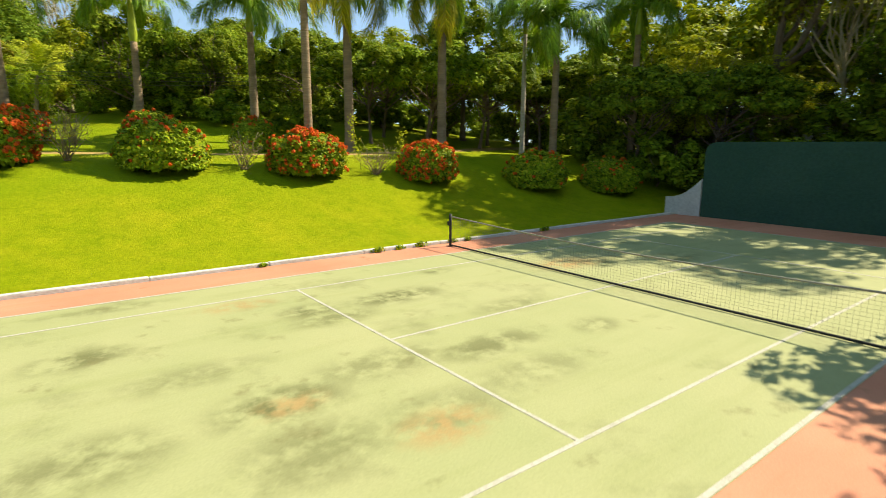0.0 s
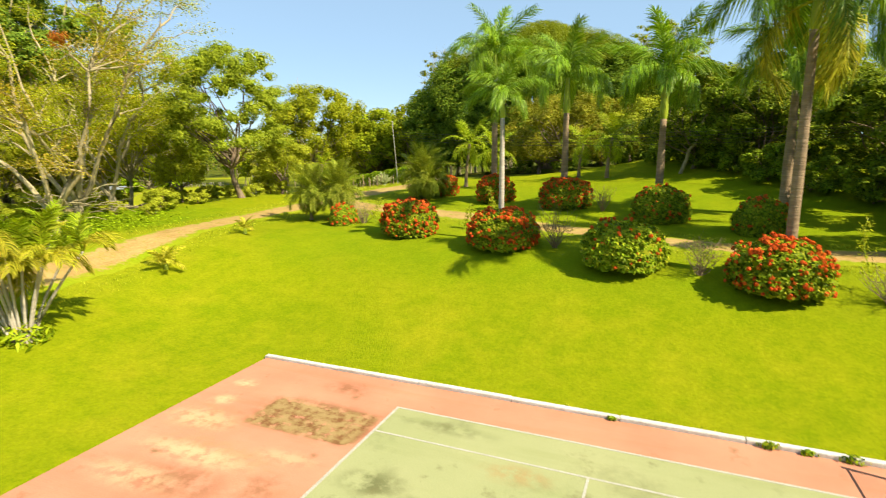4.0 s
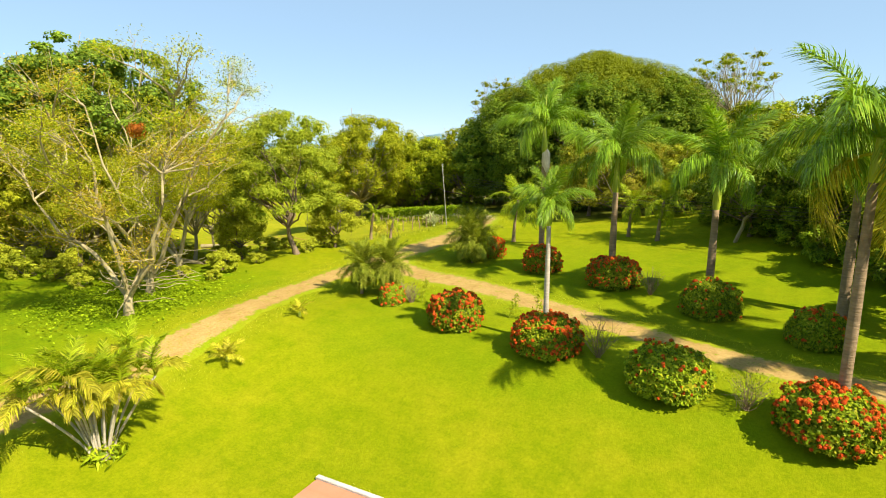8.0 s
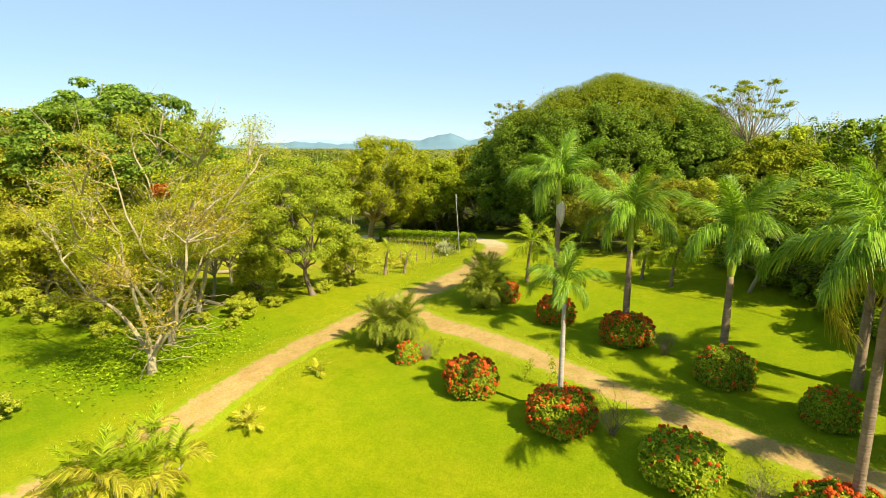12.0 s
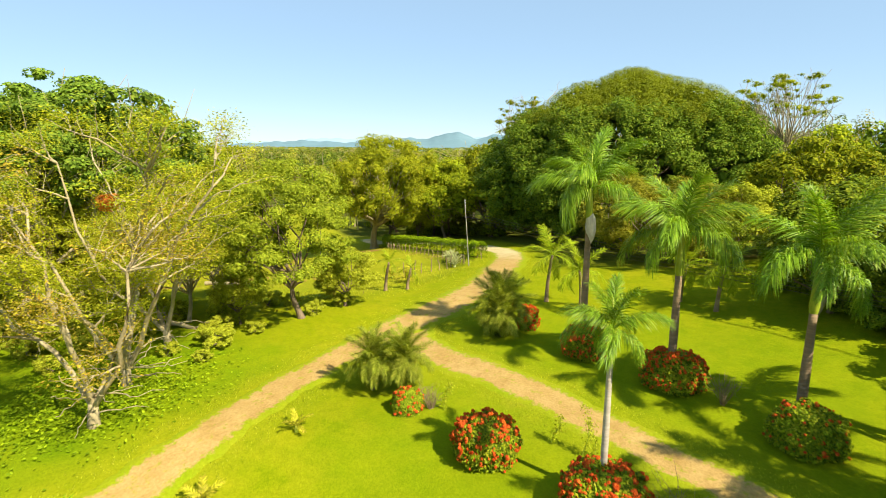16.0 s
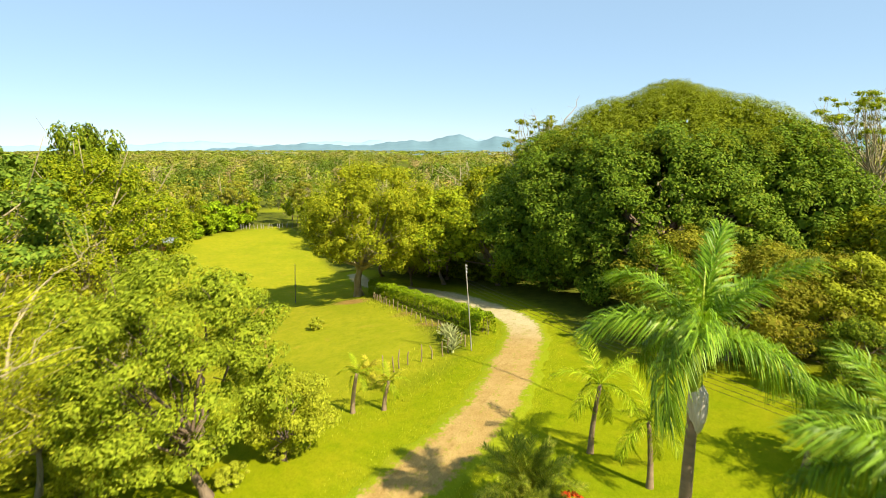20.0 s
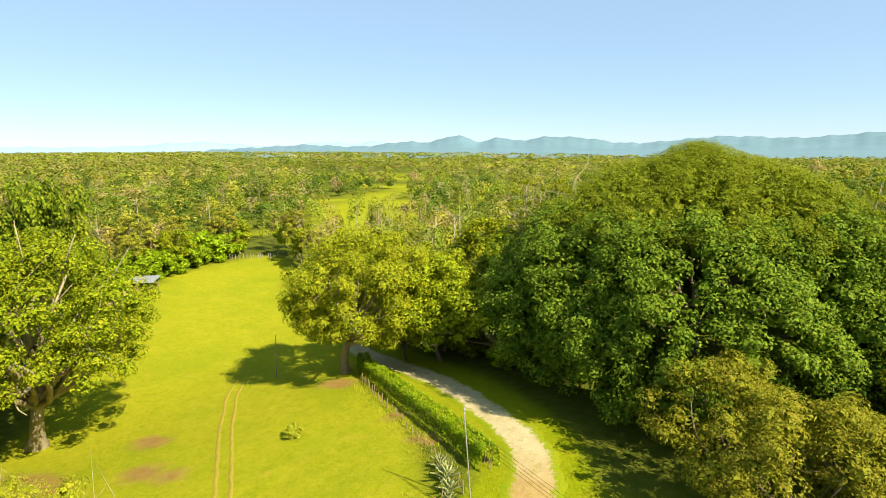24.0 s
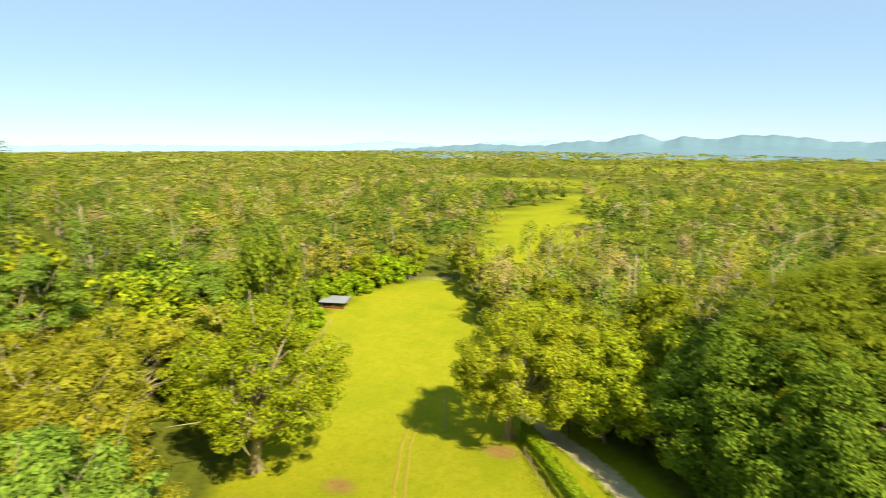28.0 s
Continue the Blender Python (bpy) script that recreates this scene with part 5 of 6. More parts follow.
roadside = [(-60, 84, WIDE, 1.1), (-55.0, 81, ROUND, 1.12), (-53.4, 77.5, ROUND, 0.95), (-44.5, 76.5, WIDE, 1.1), (-44, 86, ROUND, 1.2), (-59.0, 77.5, LIME, 1.1), (-50, 90, ROUND, 1.0), (-66, 92, ROUND, 1.1), (-43.5, 85, LACY, 1.0), (-46, 92, TALL, 0.9), (-72, 88, WIDE, 1.0), (-58, 100, ROUND, 1.1), (-75, 100, OLIVE, 1.3), (-38, 106, ROUND, 1.2), (-20, 114, ROUND, 1.3), (-82, 104, WIDE, 1.1), (-90, 114, ROUND, 1.0), (0, 96, ROUND, 1.2), (8, 86, DARK, 1.2)]
olives = [(-17, 55.5, OLIVE, 1.1), (-20.5, 60, OLIVE, 1.0), (-12.5, 58, OLIVE, 0.9), (-9.5, 57.5, LIME, 1.05), (-4, 62, ROUND, 0.9), (23.5, 12.5, LIME, 0.8)]
grove(left, "leafy green forest tree beside the lane", "trees beside the lane")
canopy = [(9.0, 27.4, CANOPY, 0.9), (11.8, 24.6, CANOPY, 1.0), (16.4, 24.0, CANOPY, 1.0), (21, 22.0, CANOPY, 1.05), (26, 20.0, CANOPY, 1.05), (7.6, 33.5, CANOPY, 1.0), (12.2, 31, CANOPY, 1.05), (15.4, 29.2, CANOPY, 1.0), (20.4, 27.6, CANOPY, 1.1), (26, 25.6, CANOPY, 1.05), (31, 23, CANOPY, 1.1), (19.2, 12.4, CANOPY, 0.9), (22.5, 9.6, CANOPY, 1.0)]
grove(canopy, "dark leafy tree with a shaded trunk behind the palms", "trees behind the palms")
grove(right, "dense dark green tree on the wooded knoll", "trees on the knoll")
grove(wallside, "dark shady tree behind the court wall", "trees behind the court")
edge = [(-150 - rr.uniform(2, 12), 96 + 3.4 * i, (THIN, FAR_TALL, THIN, FAR_ROUND)[i % 4], rr.uniform(0.7, 1.0)) for i in range(12)] + [(-100 - 4.5 * i, 44 + 3.6 * i - rr.uniform(0, 6), (FAR_TALL, THIN, FAR_ROUND)[i % 3], rr.uniform(0.8, 1.1)) for i in range(10)] + [(-150 + 6 * i, 142 - 4.4 * i + rr.uniform(0, 5), (THIN, FAR_ROUND, FAR_TALL)[i % 3], rr.uniform(0.7, 1.0)) for i in range(10)]
grove(edge, "slender forest tree at the pasture's edge", "trees round the pasture")
grove(roadside, "green roadside tree shading the lane", "trees along the lane")
shade = [(5.1, -12.5, ROUND, 0.92), (13, -12.5, WIDE, 0.85)]
grove(shade, "leafy tree shading the near corner of the court", "trees behind the court")
rr = random.Random(3)
under = [(2 + 3.4 * i, 40.5 - 0.28 * 3.4 * i + rr.uniform(-1, 1), SHRUB_DARK, rr.uniform(0.6, 0.9)) for i in range(13)]
under += [(x, y, SHRUB_DARK, s) for x, y, s in ((-4, 42.8, 0.6), (-2.4, 40.4, 0.75), (-0.8, 38.2, 0.7), (1.0, 35.6, 0.85), (3.0, 33.0, 0.8), (5.5, 30.4, 0.85), (-6.5, 45.0, 0.6))]
under += [(18.5 + rr.uniform(-0.6, 2.5), -16 + 3.0 * i, SHRUB_DARK, rr.uniform(0.9, 1.4)) for i in range(12)]
under += [(26 + rr.uniform(-2, 2), -12 + 3.6 * i, SHRUB_DARK, rr.uniform(1.1, 1.6)) for i in range(11)]
under += [(-66 - 2.2 * i, 16 + 1.0 * i + rr.uniform(-1, 1), SHRUB_LIME, rr.uniform(1.0, 1.6)) for i in range(8)]
under += [(-44 - 3.2 * i, 77.5 + 1.6 * i + rr.uniform(-1, 1.5), SHRUB, rr.uniform(0.7, 1.1)) for i in range(9)]
under += [(4 + 5 * i, 52 + rr.uniform(-3, 3), SHRUB_DARK, rr.uniform(1.2, 1.7)) for i in range(9)]
grove(under, "dense green shrub under the forest edge", "forest shrubs")
lime = [(-38.6, 20.4, SHRUB_LIME, 0.75), (-40.2, 18.0, SHRUB_LIME, 0.6), (-37.2, 18.4, SHRUB_LIME, 0.55), (-43.6, 13.2, SHRUB_LIME, 0.8), (-45.4, 16.4, SHRUB_LIME, 1.1), (-46.2, 20.2, SHRUB_LIME, 1.0), (-43.8, 24.6, SHRUB_LIME, 0.9), (-47.8, 13.4, SHRUB_LIME, 1.2), (-51.0, 13.0, SHRUB_LIME, 1.3), (-50.4, 17.0, SHRUB_LIME, 1.3), (-48.6, 24.2, SHRUB_LIME, 1.2), (-46.4, 27.6, SHRUB_LIME, 1.0), (-55.0, 12.5, SHRUB_LIME, 1.4), (-36.2, 3.6, SHRUB_LIME, 0.9), (-39.6, 21.6, SHRUB_LIME, 1.0), (-41.4, 24.6, SHRUB_LIME, 0.8), (-38.2, 23.4, SHRUB_LIME, 0.6), (-43.4, 29.2, SHRUB_LIME, 1.0), (-40.8, 29.5, SHRUB_LIME, 0.7), (-37.0, 28.3, SHRUB_LIME, 0.7), (-56.7, 55.2, SHRUB_LIME, 0.8), (-46, 40, SHRUB_LIME, 0.9), (-43, 37, SHRUB_LIME, 0.8), (-36.8, 31.0, SHRUB_LIME, 0.8), (-36.6, 31.2, LIME, 0.72), (-40.6, 24.2, LIME, 0.85), (-39.8, 33.6, LIME, 0.6)]
lime += [(-103 - 3.3 * i, 54 + 2.5 * i + rr.uniform(-1, 1), SHRUB_BRIGHT, rr.uniform(0.9, 1.5)) for i in range(11)] + [(-150 - 1.0 * i, 94 + 3.2 * i, SHRUB_BRIGHT, rr.uniform(1.2, 1.9)) for i in range(13)]
grove(lime, "low yellow-green bush in the rough grass", "low bushes")
coco_palm(-37.2, 37.6, gz(-37.2, 37.6) + 2.7, 1.7, 25, "young palm with thin pale trunk in the pasture", 9)
coco_palm(-35.6, 38.8, gz(-35.6, 38.8) + 2.0, 1.5, 26, "young palm beside a leaning stake", 8)
grove(olives, "yellow-olive bushy tree in front of the forest", "olive trees")

# ---- far woods, hills ----


WOOD_TONES = np.array([(0.135, 0.180, 0.014), (0.200, 0.225, 0.020), (0.080, 0.122, 0.012), (0.255, 0.235, 0.028), (0.240, 0.195, 0.075), (0.165, 0.170, 0.028), (0.270, 0.235, 0.110)])


def far_woods():
    """Thousands of far crowns on the plain, each a handful of leafy clumps in the tree's own tone, hazed beyond 480 m;
    and pale trunks.
    """
    rng = np.random.default_rng(200)
    pieces, tones, stems = [], [], []
    for r0, r1, spacing, per, size, tall, clumps in ((75, 190, 8.0, 620, 0.55, 14, 9), (190, 480, 11.0, 210, 1.05, 13, 7), (480, 1300, 22.0, 64, 2.6, 12, 5), (1300, 4200, 60.0, 22, 8.0, 9, 4)):
        n = int(0.5 * (r1 ** 2 - r0 ** 2) * radians(106) / spacing ** 2)
        rad = np.sqrt(rng.uniform(r0 ** 2, r1 ** 2, n))
        az = radians(-13) + radians(106) * rng.uniform(0, 1, n)
        x, y = -20 - rad * np.sin(az), 20 + rad * np.cos(az)
        keep = (field_mask(x, y)[1] < -3.0) & (dist_to([(-20, 20), (-143, 91)], x, y) > 9.0) & (np.hypot((x + 25) / 27, (y - 86) / 29) > 1) & ((x < -108) | (y > 108))
        keep &= (np.min(clearings(x, y), axis=0) > 1.0) & (rad < 1650 + 60 * np.maximum(np.degrees(az) - 8, 0))
        x, y = x[keep], y[keep]
        n = len(x)
        stand_of = np.sin(x / 37 + 2 * np.sin(y / 53)) * np.sin(y / 41 + x / 90) + 0.5 * np.sin(x / 150 + y / 110)
        kind = rng.choice(7, n, p=(0.32, 0.21, 0.19, 0.10, 0.08, 0.07, 0.03))
        # Haze put into the colour: outer rings take more of the pale, muted tones.
        if r0 > 400:
            kind = np.where(rng.uniform(size=n) < 0.4, rng.choice((4, 5, 6), n), kind)
        kind = np.where((y < 100) & (x < -95) & (rng.uniform(size=n) < 0.6), rng.choice((0, 2, 2), n), kind)
        kind = np.where((stand_of > 0.55) & (rng.uniform(size=n) < 0.6), 2, kind)
        kind = np.where((stand_of < -0.6) & (rng.uniform(size=n) < 0.5), rng.choice((3, 4, 1), n), kind)
        h = tall * rng.uniform(0.5, 1.5, n) * np.where(kind == 6, 0.9, 1)
        w = spacing * rng.uniform(0.30, 0.72, n) * np.where(kind == 6, 0.7, 1)
        base = np.stack([x, y, ground_z(x, y) + h * 0.62], -1)
        mids = unit(rng.normal(size=(n, clumps, 3)) + [0, 0, 0.15]) * rng.uniform(0.45, 0.8, (n, clumps, 1))
        girth = rng.uniform(0.3, 0.55, (n, clumps))
        k = rng.integers(0, clumps, (n, per))
        row = np.arange(n)[:, None]
        d = unit(rng.normal(size=(n, per, 3)) + [0, 0, 0.45])
        spot = mids[row, k] + d * girth[row, k][..., None] * [1, 1, 0.8] * rng.uniform(0.8, 1.0, (n, per, 1))
        pos = base[:, None] + spot * np.stack([w, w, h * 0.42], -1)[:, None]
        nrm = d + rng.normal(size=(n, per, 3)) * 0.2 + [0, 0, 0.6 if r0 < 400 else 1.3]
        pieces.append(leaves(rng, pos.reshape(-1, 3), nrm.reshape(-1, 3), size, 0.7))
        # Outer tones are drawn to a mean, imitating haze that flattens contrast.
        haze_mix = 0.0 if r0 < 400 else 0.45
        tone = (WOOD_TONES[kind] * (1 - haze_mix) + WOOD_TONES[:4].mean(axis=0) * haze_mix) * rng.uniform(0.8, 1.3, (n, 1)) * rng.uniform(0.94, 1.06, (n, 3))
        tones.append(np.repeat(tone, per * 4, axis=0))
        if r1 < 500:
            for i in np.nonzero(rng.uniform(size=n) < (0.55 if r1 < 200 else 0.16))[0]:
                foot = np.array([x[i], y[i], base[i, 2] - h[i] * 0.62])
                tip = foot + [rng.normal() * 0.6, rng.normal() * 0.6, h[i] * rng.uniform(0.7, 1.08)]
                stems.append(tube([foot, (foot + tip) / 2 + rng.normal(size=3) * 0.25, tip], [0.26, 0.19, 0.07], 4))
                for k in range(2):
                    a = foot + (tip - foot) * rng.uniform(0.5, 0.8)
                    stems.append(tube([a, a + [rng.normal() * w[i] * 0.35, rng.normal() * w[i] * 0.35, h[i] * 0.16], a + [rng.normal() * w[i] * 0.7, rng.normal() * w[i] * 0.7, h[i] * 0.33]], [0.12, 0.08, 0.04], 4))
    me = np_mesh("woods", *joined(pieces), LEAF_PLAIN)
    tone = np.concatenate(tones)
    col = np.concatenate([tone, np.ones((len(tone), 1))], 1).astype(np.float32)
    me.color_attributes.new("tone", "FLOAT_COLOR", "POINT").data.foreach_set("color", col.ravel())
    return me, np_mesh("woods_trunks", *joined(stems), BARK_PALE, True)


woods_me, stems_me = far_woods()
solid("woods", woods_me, None, "mixed green and dry tropical forest over the plain, far tones paled as by haze", "forest", kind="stuff")
solid("woods_trunks", stems_me, None, "pale thin trunks and bare limbs of the far forest", "tree trunks", kind="stuff")


def hills(name, dist, az0, az1, crest, mat, label, profile):
    """A far ridge: front slope, crest and back slope along an arc."""
    n = 260
    az = np.linspace(radians(az0), radians(az1), n)
    top = np.array([crest(math.degrees(a)) for a in az])
    rows = []
    for dr, k in profile:
        wob = 1 + 0.06 * np.sin(az * 60 + dr) * (0 < k < 1)
        rows.append(np.stack([-20 - (dist + dr) * np.sin(az), 20 + (dist + dr) * np.cos(az), -8 + (top + 2) * k * wob], -1))
    v = np.stack(rows)
    i = np.arange(v.shape[0] * n).reshape(v.shape[0], n)
    f = np.stack([i[:-1, :-1], i[:-1, 1:], i[1:, 1:], i[1:, :-1]], -1).reshape(-1, 4)
    solid(name, np_mesh(name, v.reshape(-1, 3), f, mat, True), None, label, "hills", kind="structure")


def bump_at(a, mid, width, height):
    return height * math.exp(-((a - mid) / width) ** 2)


def near_crest(a):
    z = 40 * float(step(60, 46, a)) + bump_at(a, 28.8, 2.2, 84) + bump_at(a, 24.4, 1.5, 62) + bump_at(a, 20, 3, 62) + bump_at(a, 16, 3, 48) + bump_at(a, 34, 3, 38) + bump_at(a, 44, 3, 16) + bump_at(a, 3, 5, 46) + bump_at(a, -9, 6, 62) + 20 * float(step(20, 8, a))
    return max(2.0, z + 4 * math.sin(a * 2.3) + 3 * math.sin(a * 5.1 + 1))


def far_crest(a):
    z = 38 + bump_at(a, 78, 9, 14) + bump_at(a, 54, 5, 38) + bump_at(a, 42, 3, 40) + bump_at(a, 37, 2, 44) + bump_at(a, 24, 6, 60)
    return max(2.0, z + 4 * math.sin(a * 1.9) + 3 * math.sin(a * 4.3 + 2)) * float(step(104, 94, a))


# The low apron carries the painted haze colour over the far plain.
hills("far_hills", 4350, -20, 66, near_crest, HAZE_HILL, "hills on the horizon, haze painted in as blue-green", ((-2700, -0.1), (-2450, 0.06), (-1200, 0.11), (-420, 0.2), (-260, 0.38), (-120, 0.74), (0, 1.0), (160, 0.4), (300, 0.0)))
hills("farther_hills", 4620, -5, 106, far_crest, HAZE_FAR, "ridges behind the hills, haze painted in as pale blue", ((-420, -0.1), (-260, 0.28), (-120, 0.72), (0, 1.0), (160, 0.4), (300, 0.0)))

# ---- hedge, fence, poles, shed ----
HEDGE = [(-36.2, 55.6), (-40.5, 58.6), (-47.8, 63.2), (-55.0, 67.9), (-60.6, 71.4), (-63.5, 74.2)]
hp = smooth_path(HEDGE, 20)
rng = np.random.default_rng(210)
k = rng.integers(0, len(hp) - 1, 20000)
c = hp[k] + (hp[k + 1] - hp[k]) * rng.uniform(0, 1, (20000, 1))
a = rng.uniform(-0.15, math.pi + 0.15, 20000)
rr = rng.uniform(0.85, 1.0, 20000) * (1 + 0.06 * np.sin(k * 0.7))
tan = unit(hp[k + 1] - hp[k])
off = np.sign(np.cos(a)) * np.abs(np.cos(a)) ** 0.5 * 0.9 * rr
zz = np.abs(np.sin(a)) ** 0.45 * np.sign(np.sin(a)) * 2.0 * rr
pos = np.stack([c[:, 0] - tan[:, 1] * off, c[:, 1] + tan[:, 0] * off, ground_z(c[:, 0], c[:, 1]) + np.maximum(zz, 0.05)], -1)
nrm = np.stack([-tan[:, 1] * off, tan[:, 0] * off, zz * 0.7], -1) + rng.normal(size=(20000, 3)) * 0.5
hedge = thing("hedge", "clipped bright green hedge along the gravel lane", "hedge")
part("foliage", np_mesh("foliage", *leaves(rng, pos, nrm, 0.2), LEAF_HEDGE), None, hedge)
stems = [limb(rng, (*hp[i], gz(*hp[i]) - 0.1), (hp[i][0] + rng.uniform(-0.3, 0.3), hp[i][1] + rng.uniform(-0.3, 0.3), gz(*hp[i]) + 1.7), 0.035, 0.012, 4) for i in range(0, len(hp), 2)]
part("woody_frame", np_mesh("woody_frame", *joined(stems), BARK, True), None, hedge)

FENCE = [(-36.6, 51.9), (-42.0, 56.3), (-49.2, 61.4), (-56.0, 66.4), (-60.0, 69.3)]
fp = smooth_path(FENCE, 12)[::2]
fence = thing("fence", "rough wooden fence posts with wire beside the hedge", "fence")
rng = np.random.default_rng(220)
tops = []
for q in fp:
    h = rng.uniform(0.75, 1.15)
    z = gz(*q)
    lean_v = rng.normal(size=2) * 0.09
    path = [(q[0], q[1], z - 0.3), (q[0] + lean_v[0] * 0.5, q[1] + lean_v[1] * 0.5, z + h * 0.5), (q[0] + lean_v[0], q[1] + lean_v[1], z + h)]
    part("post", np_mesh("post", *tube(path, [0.06, 0.052, 0.045], 7), WOOD_POST, True), None, fence)
    tops.append((q[0] + lean_v[0] * 0.7, q[1] + lean_v[1] * 0.7, z))
for zz in (0.25, 0.5, 0.72):
    part("wire", np_mesh("wire", *tube([(x, y, z + zz) for x, y, z in tops], 0.006, 4), METAL_DARK), None, fence, "thin rusty fence wire")
rng = random.Random(9)
for i in range(8):
    t = i / 7
    x, y = -37.3 - 2.6 * t + rng.uniform(-0.4, 0.4), 50.2 - 6 * t
    stake = np_mesh("stake", *tube([(0, 0, -0.2), (rng.uniform(-0.1, 0.1), rng.uniform(-0.1, 0.1), 0.7), (rng.uniform(-0.2, 0.2), rng.uniform(-0.2, 0.2), rng.uniform(1.1, 1.7))], [0.06, 0.05, 0.04], 6), WOOD_POST, True)
    solid("stake", stake, None, "leaning rough wooden stake in the grass", "stake", "stakes by the hedge", at=stand(x, y))


AGAVE = leaf_mat("agave_leaf", (0.300, 0.350, 0.110), (0.330, 0.370, 0.150), None, 0.1, 0.5, vary=0.08, spec=0.2)


def agave_leaf_mesh():
    """A thick pointed leaf one metre long with a channelled upper side."""
    t = np.linspace(0, 1, 6)
    half = 0.075 * np.array([0.8, 1.0, 1.05, 0.85, 0.5, 0.04])
    rise = 0.12 * np.sin(t * 2.4)
    v = np.concatenate([np.stack([t, half * k, rise + dz], 1) for k, dz in ((-1, 0.03), (0, 0.0), (1, 0.03), (0, -0.035))])
    i = np.arange(24).reshape(4, 6)
    f = np.concatenate([np.stack([i[a, :-1], i[b, :-1], i[b, 1:], i[a, 1:]], -1) for a, b in ((0, 1), (1, 2), (2, 3), (3, 0))])
    return np_mesh("leaf", v, f, AGAVE, True)


AGAVE_LEAF = agave_leaf_mesh()


def agave(x, y, size, seed, label):
    rng = random.Random(seed)
    ob = thing("agave", label, "plant", "agaves by the hedge", at=stand(x, y))
    part("stem", np_mesh("stem", *tube([(0, 0, -0.1), (0, 0, 0.15), (0, 0, 0.3)], [0.14, 0.12, 0.05], 8), AGAVE, True), None, ob)
    for i in range(24):
        up = 82 - 62 * (i / 24) + rng.uniform(-5, 5)
        m = Matrix.Translation((0, 0, 0.12)) @ Matrix.Rotation(radians(i * 137.5), 4, "Z") @ Matrix.Rotation(radians(-up), 4, "Y") @ Matrix.Scale(size * rng.uniform(0.8, 1.1), 4)
        part("leaf", AGAVE_LEAF, None, ob, at=m)


for i, (x, y, size) in enumerate(((-38.6, 53.0, 1.5), (-37.6, 51.6, 1.3), (-39.9, 54.2, 1.3), (-37.0, 50.4, 1.0))):
    agave(x, y, size, 400 + i, "pale grey-green agave rosette beside the hedge's end")

far_fence = thing("fence", "thin pale fence posts along the far edge of the pasture", "fence")
rng = np.random.default_rng(225)
wire_at = []
for t in np.linspace(0, 1, 26):
    x, y = -160.5 + 17.5 * t + rng.normal() * 0.2, 116.5 + 19.0 * t ** 0.8 + rng.normal() * 0.2
    z, h = gz(x, y), rng.uniform(1.3, 1.7)
    part("post", np_mesh("post", *tube([(x, y, z - 0.3), (x + 0.03, y, z + h * 0.5), (x + rng.normal() * 0.08, y, z + h)], [0.1, 0.09, 0.08], 6), POLE_GREY, True), None, far_fence)
    wire_at.append((x, y, z))
for up in (0.5, 0.9, 1.25):
    part("wire", np_mesh("wire", *tube([(x, y, z + up) for x, y, z in wire_at], 0.01, 4), METAL_DARK), None, far_fence, "thin fence wire")


def pole(x, y, top, lean_v, label, r=0.11, arm=True):
    ob = thing("utility_pole", label, "utility pole", "utility poles", at=stand(x, y))
    part("shaft", np_mesh("shaft", *tube([(0, 0, -0.5), (lean_v[0] * 0.5, lean_v[1] * 0.5, top * 0.5), (lean_v[0], lean_v[1], top)], [r, r * 0.85, r * 0.7], 10), POLE_GREY, True), None, ob)
    if arm:
        for i in range(3):
            z = top - 0.15 - 0.28 * i
            part("insulator", np_mesh("insulator", *tube([(lean_v[0] + 0.1, lean_v[1], z), (lean_v[0] + 0.1, lean_v[1], z + 0.07), (lean_v[0] + 0.1, lean_v[1], z + 0.12)], [0.04, 0.05, 0.02], 8), KERB_WHITE, True), None, ob)
    return ob


pole(-35.6, 51.2, 7.4, (-0.55, -0.15), "slim leaning grey pole beside the lane", 0.055)
pole(27.0, 22.5, 8.5, (0.1, 0.0), "grey pole among the trees")
pole(-74.2, 68.9, 6.0, (0.25, 0.1), "thin weathered pole standing in the pasture", 0.07, False)
p0, p1 = np.array([-36.1, 51.0, gz(-35.6, 51.2) + 6.2]), np.array([27.1, 22.5, gz(27, 22.5) + 7.6])
wires = thing("power_lines", "thin sagging power lines between poles", "cable")
for i in range(4):
    t = np.linspace(0, 1, 30)[:, None]
    path = p0 + (p1 - p0) * t + np.array([0, 0, -1.6]) * (4 * t * (1 - t)) + np.array([0.0, 0.0, -0.28 * i])
    part("wire", np_mesh("wire", *tube(path, 0.012, 4), METAL_DARK), None, wires)

shed_at = Matrix.Translation((-143.5, 91.8, gz(-143.5, 91.8))) @ Matrix.Rotation(radians(38), 4, "Z") @ Matrix.Scale(0.74, 4)
shed = thing("cattle_shed", "open cattle shed with grey tin roof on wooden posts", "shed", at=shed_at)
for i in range(3):
    for j in (-1, 1):
        part("post", np_mesh("post", *tube([(-4.2 + 4.2 * i, 2.4 * j, -0.3), (-4.2 + 4.2 * i, 2.4 * j, 1.5), (-4.2 + 4.2 * i, 2.4 * j, 2.9 + 0.25 * j)], 0.12, 8), WOOD_POST, True), None, shed)
for i in range(10):
    bm = box_bm(-5.0 + 1.0 * i, -4.0 + 1.0 * i - 0.01, -3.3, 3.3, 0, 0.06)
    for v in bm.verts:
        v.co.z += 3.0 + 0.12 * v.co.y + (0.012 if i % 2 else 0)
    part("roof_sheet", bm, TIN, shed)
for j in (-1, 1):
    part("rail", box_bm(-4.3, 4.3, 2.35 * j - 0.05, 2.35 * j + 0.05, 0.9, 1.05, 0.01), surface("rail_red", (0.30, 0.10, 0.05), (0.22, 0.08, 0.04)) if j < 0 else WOOD_POST, shed)
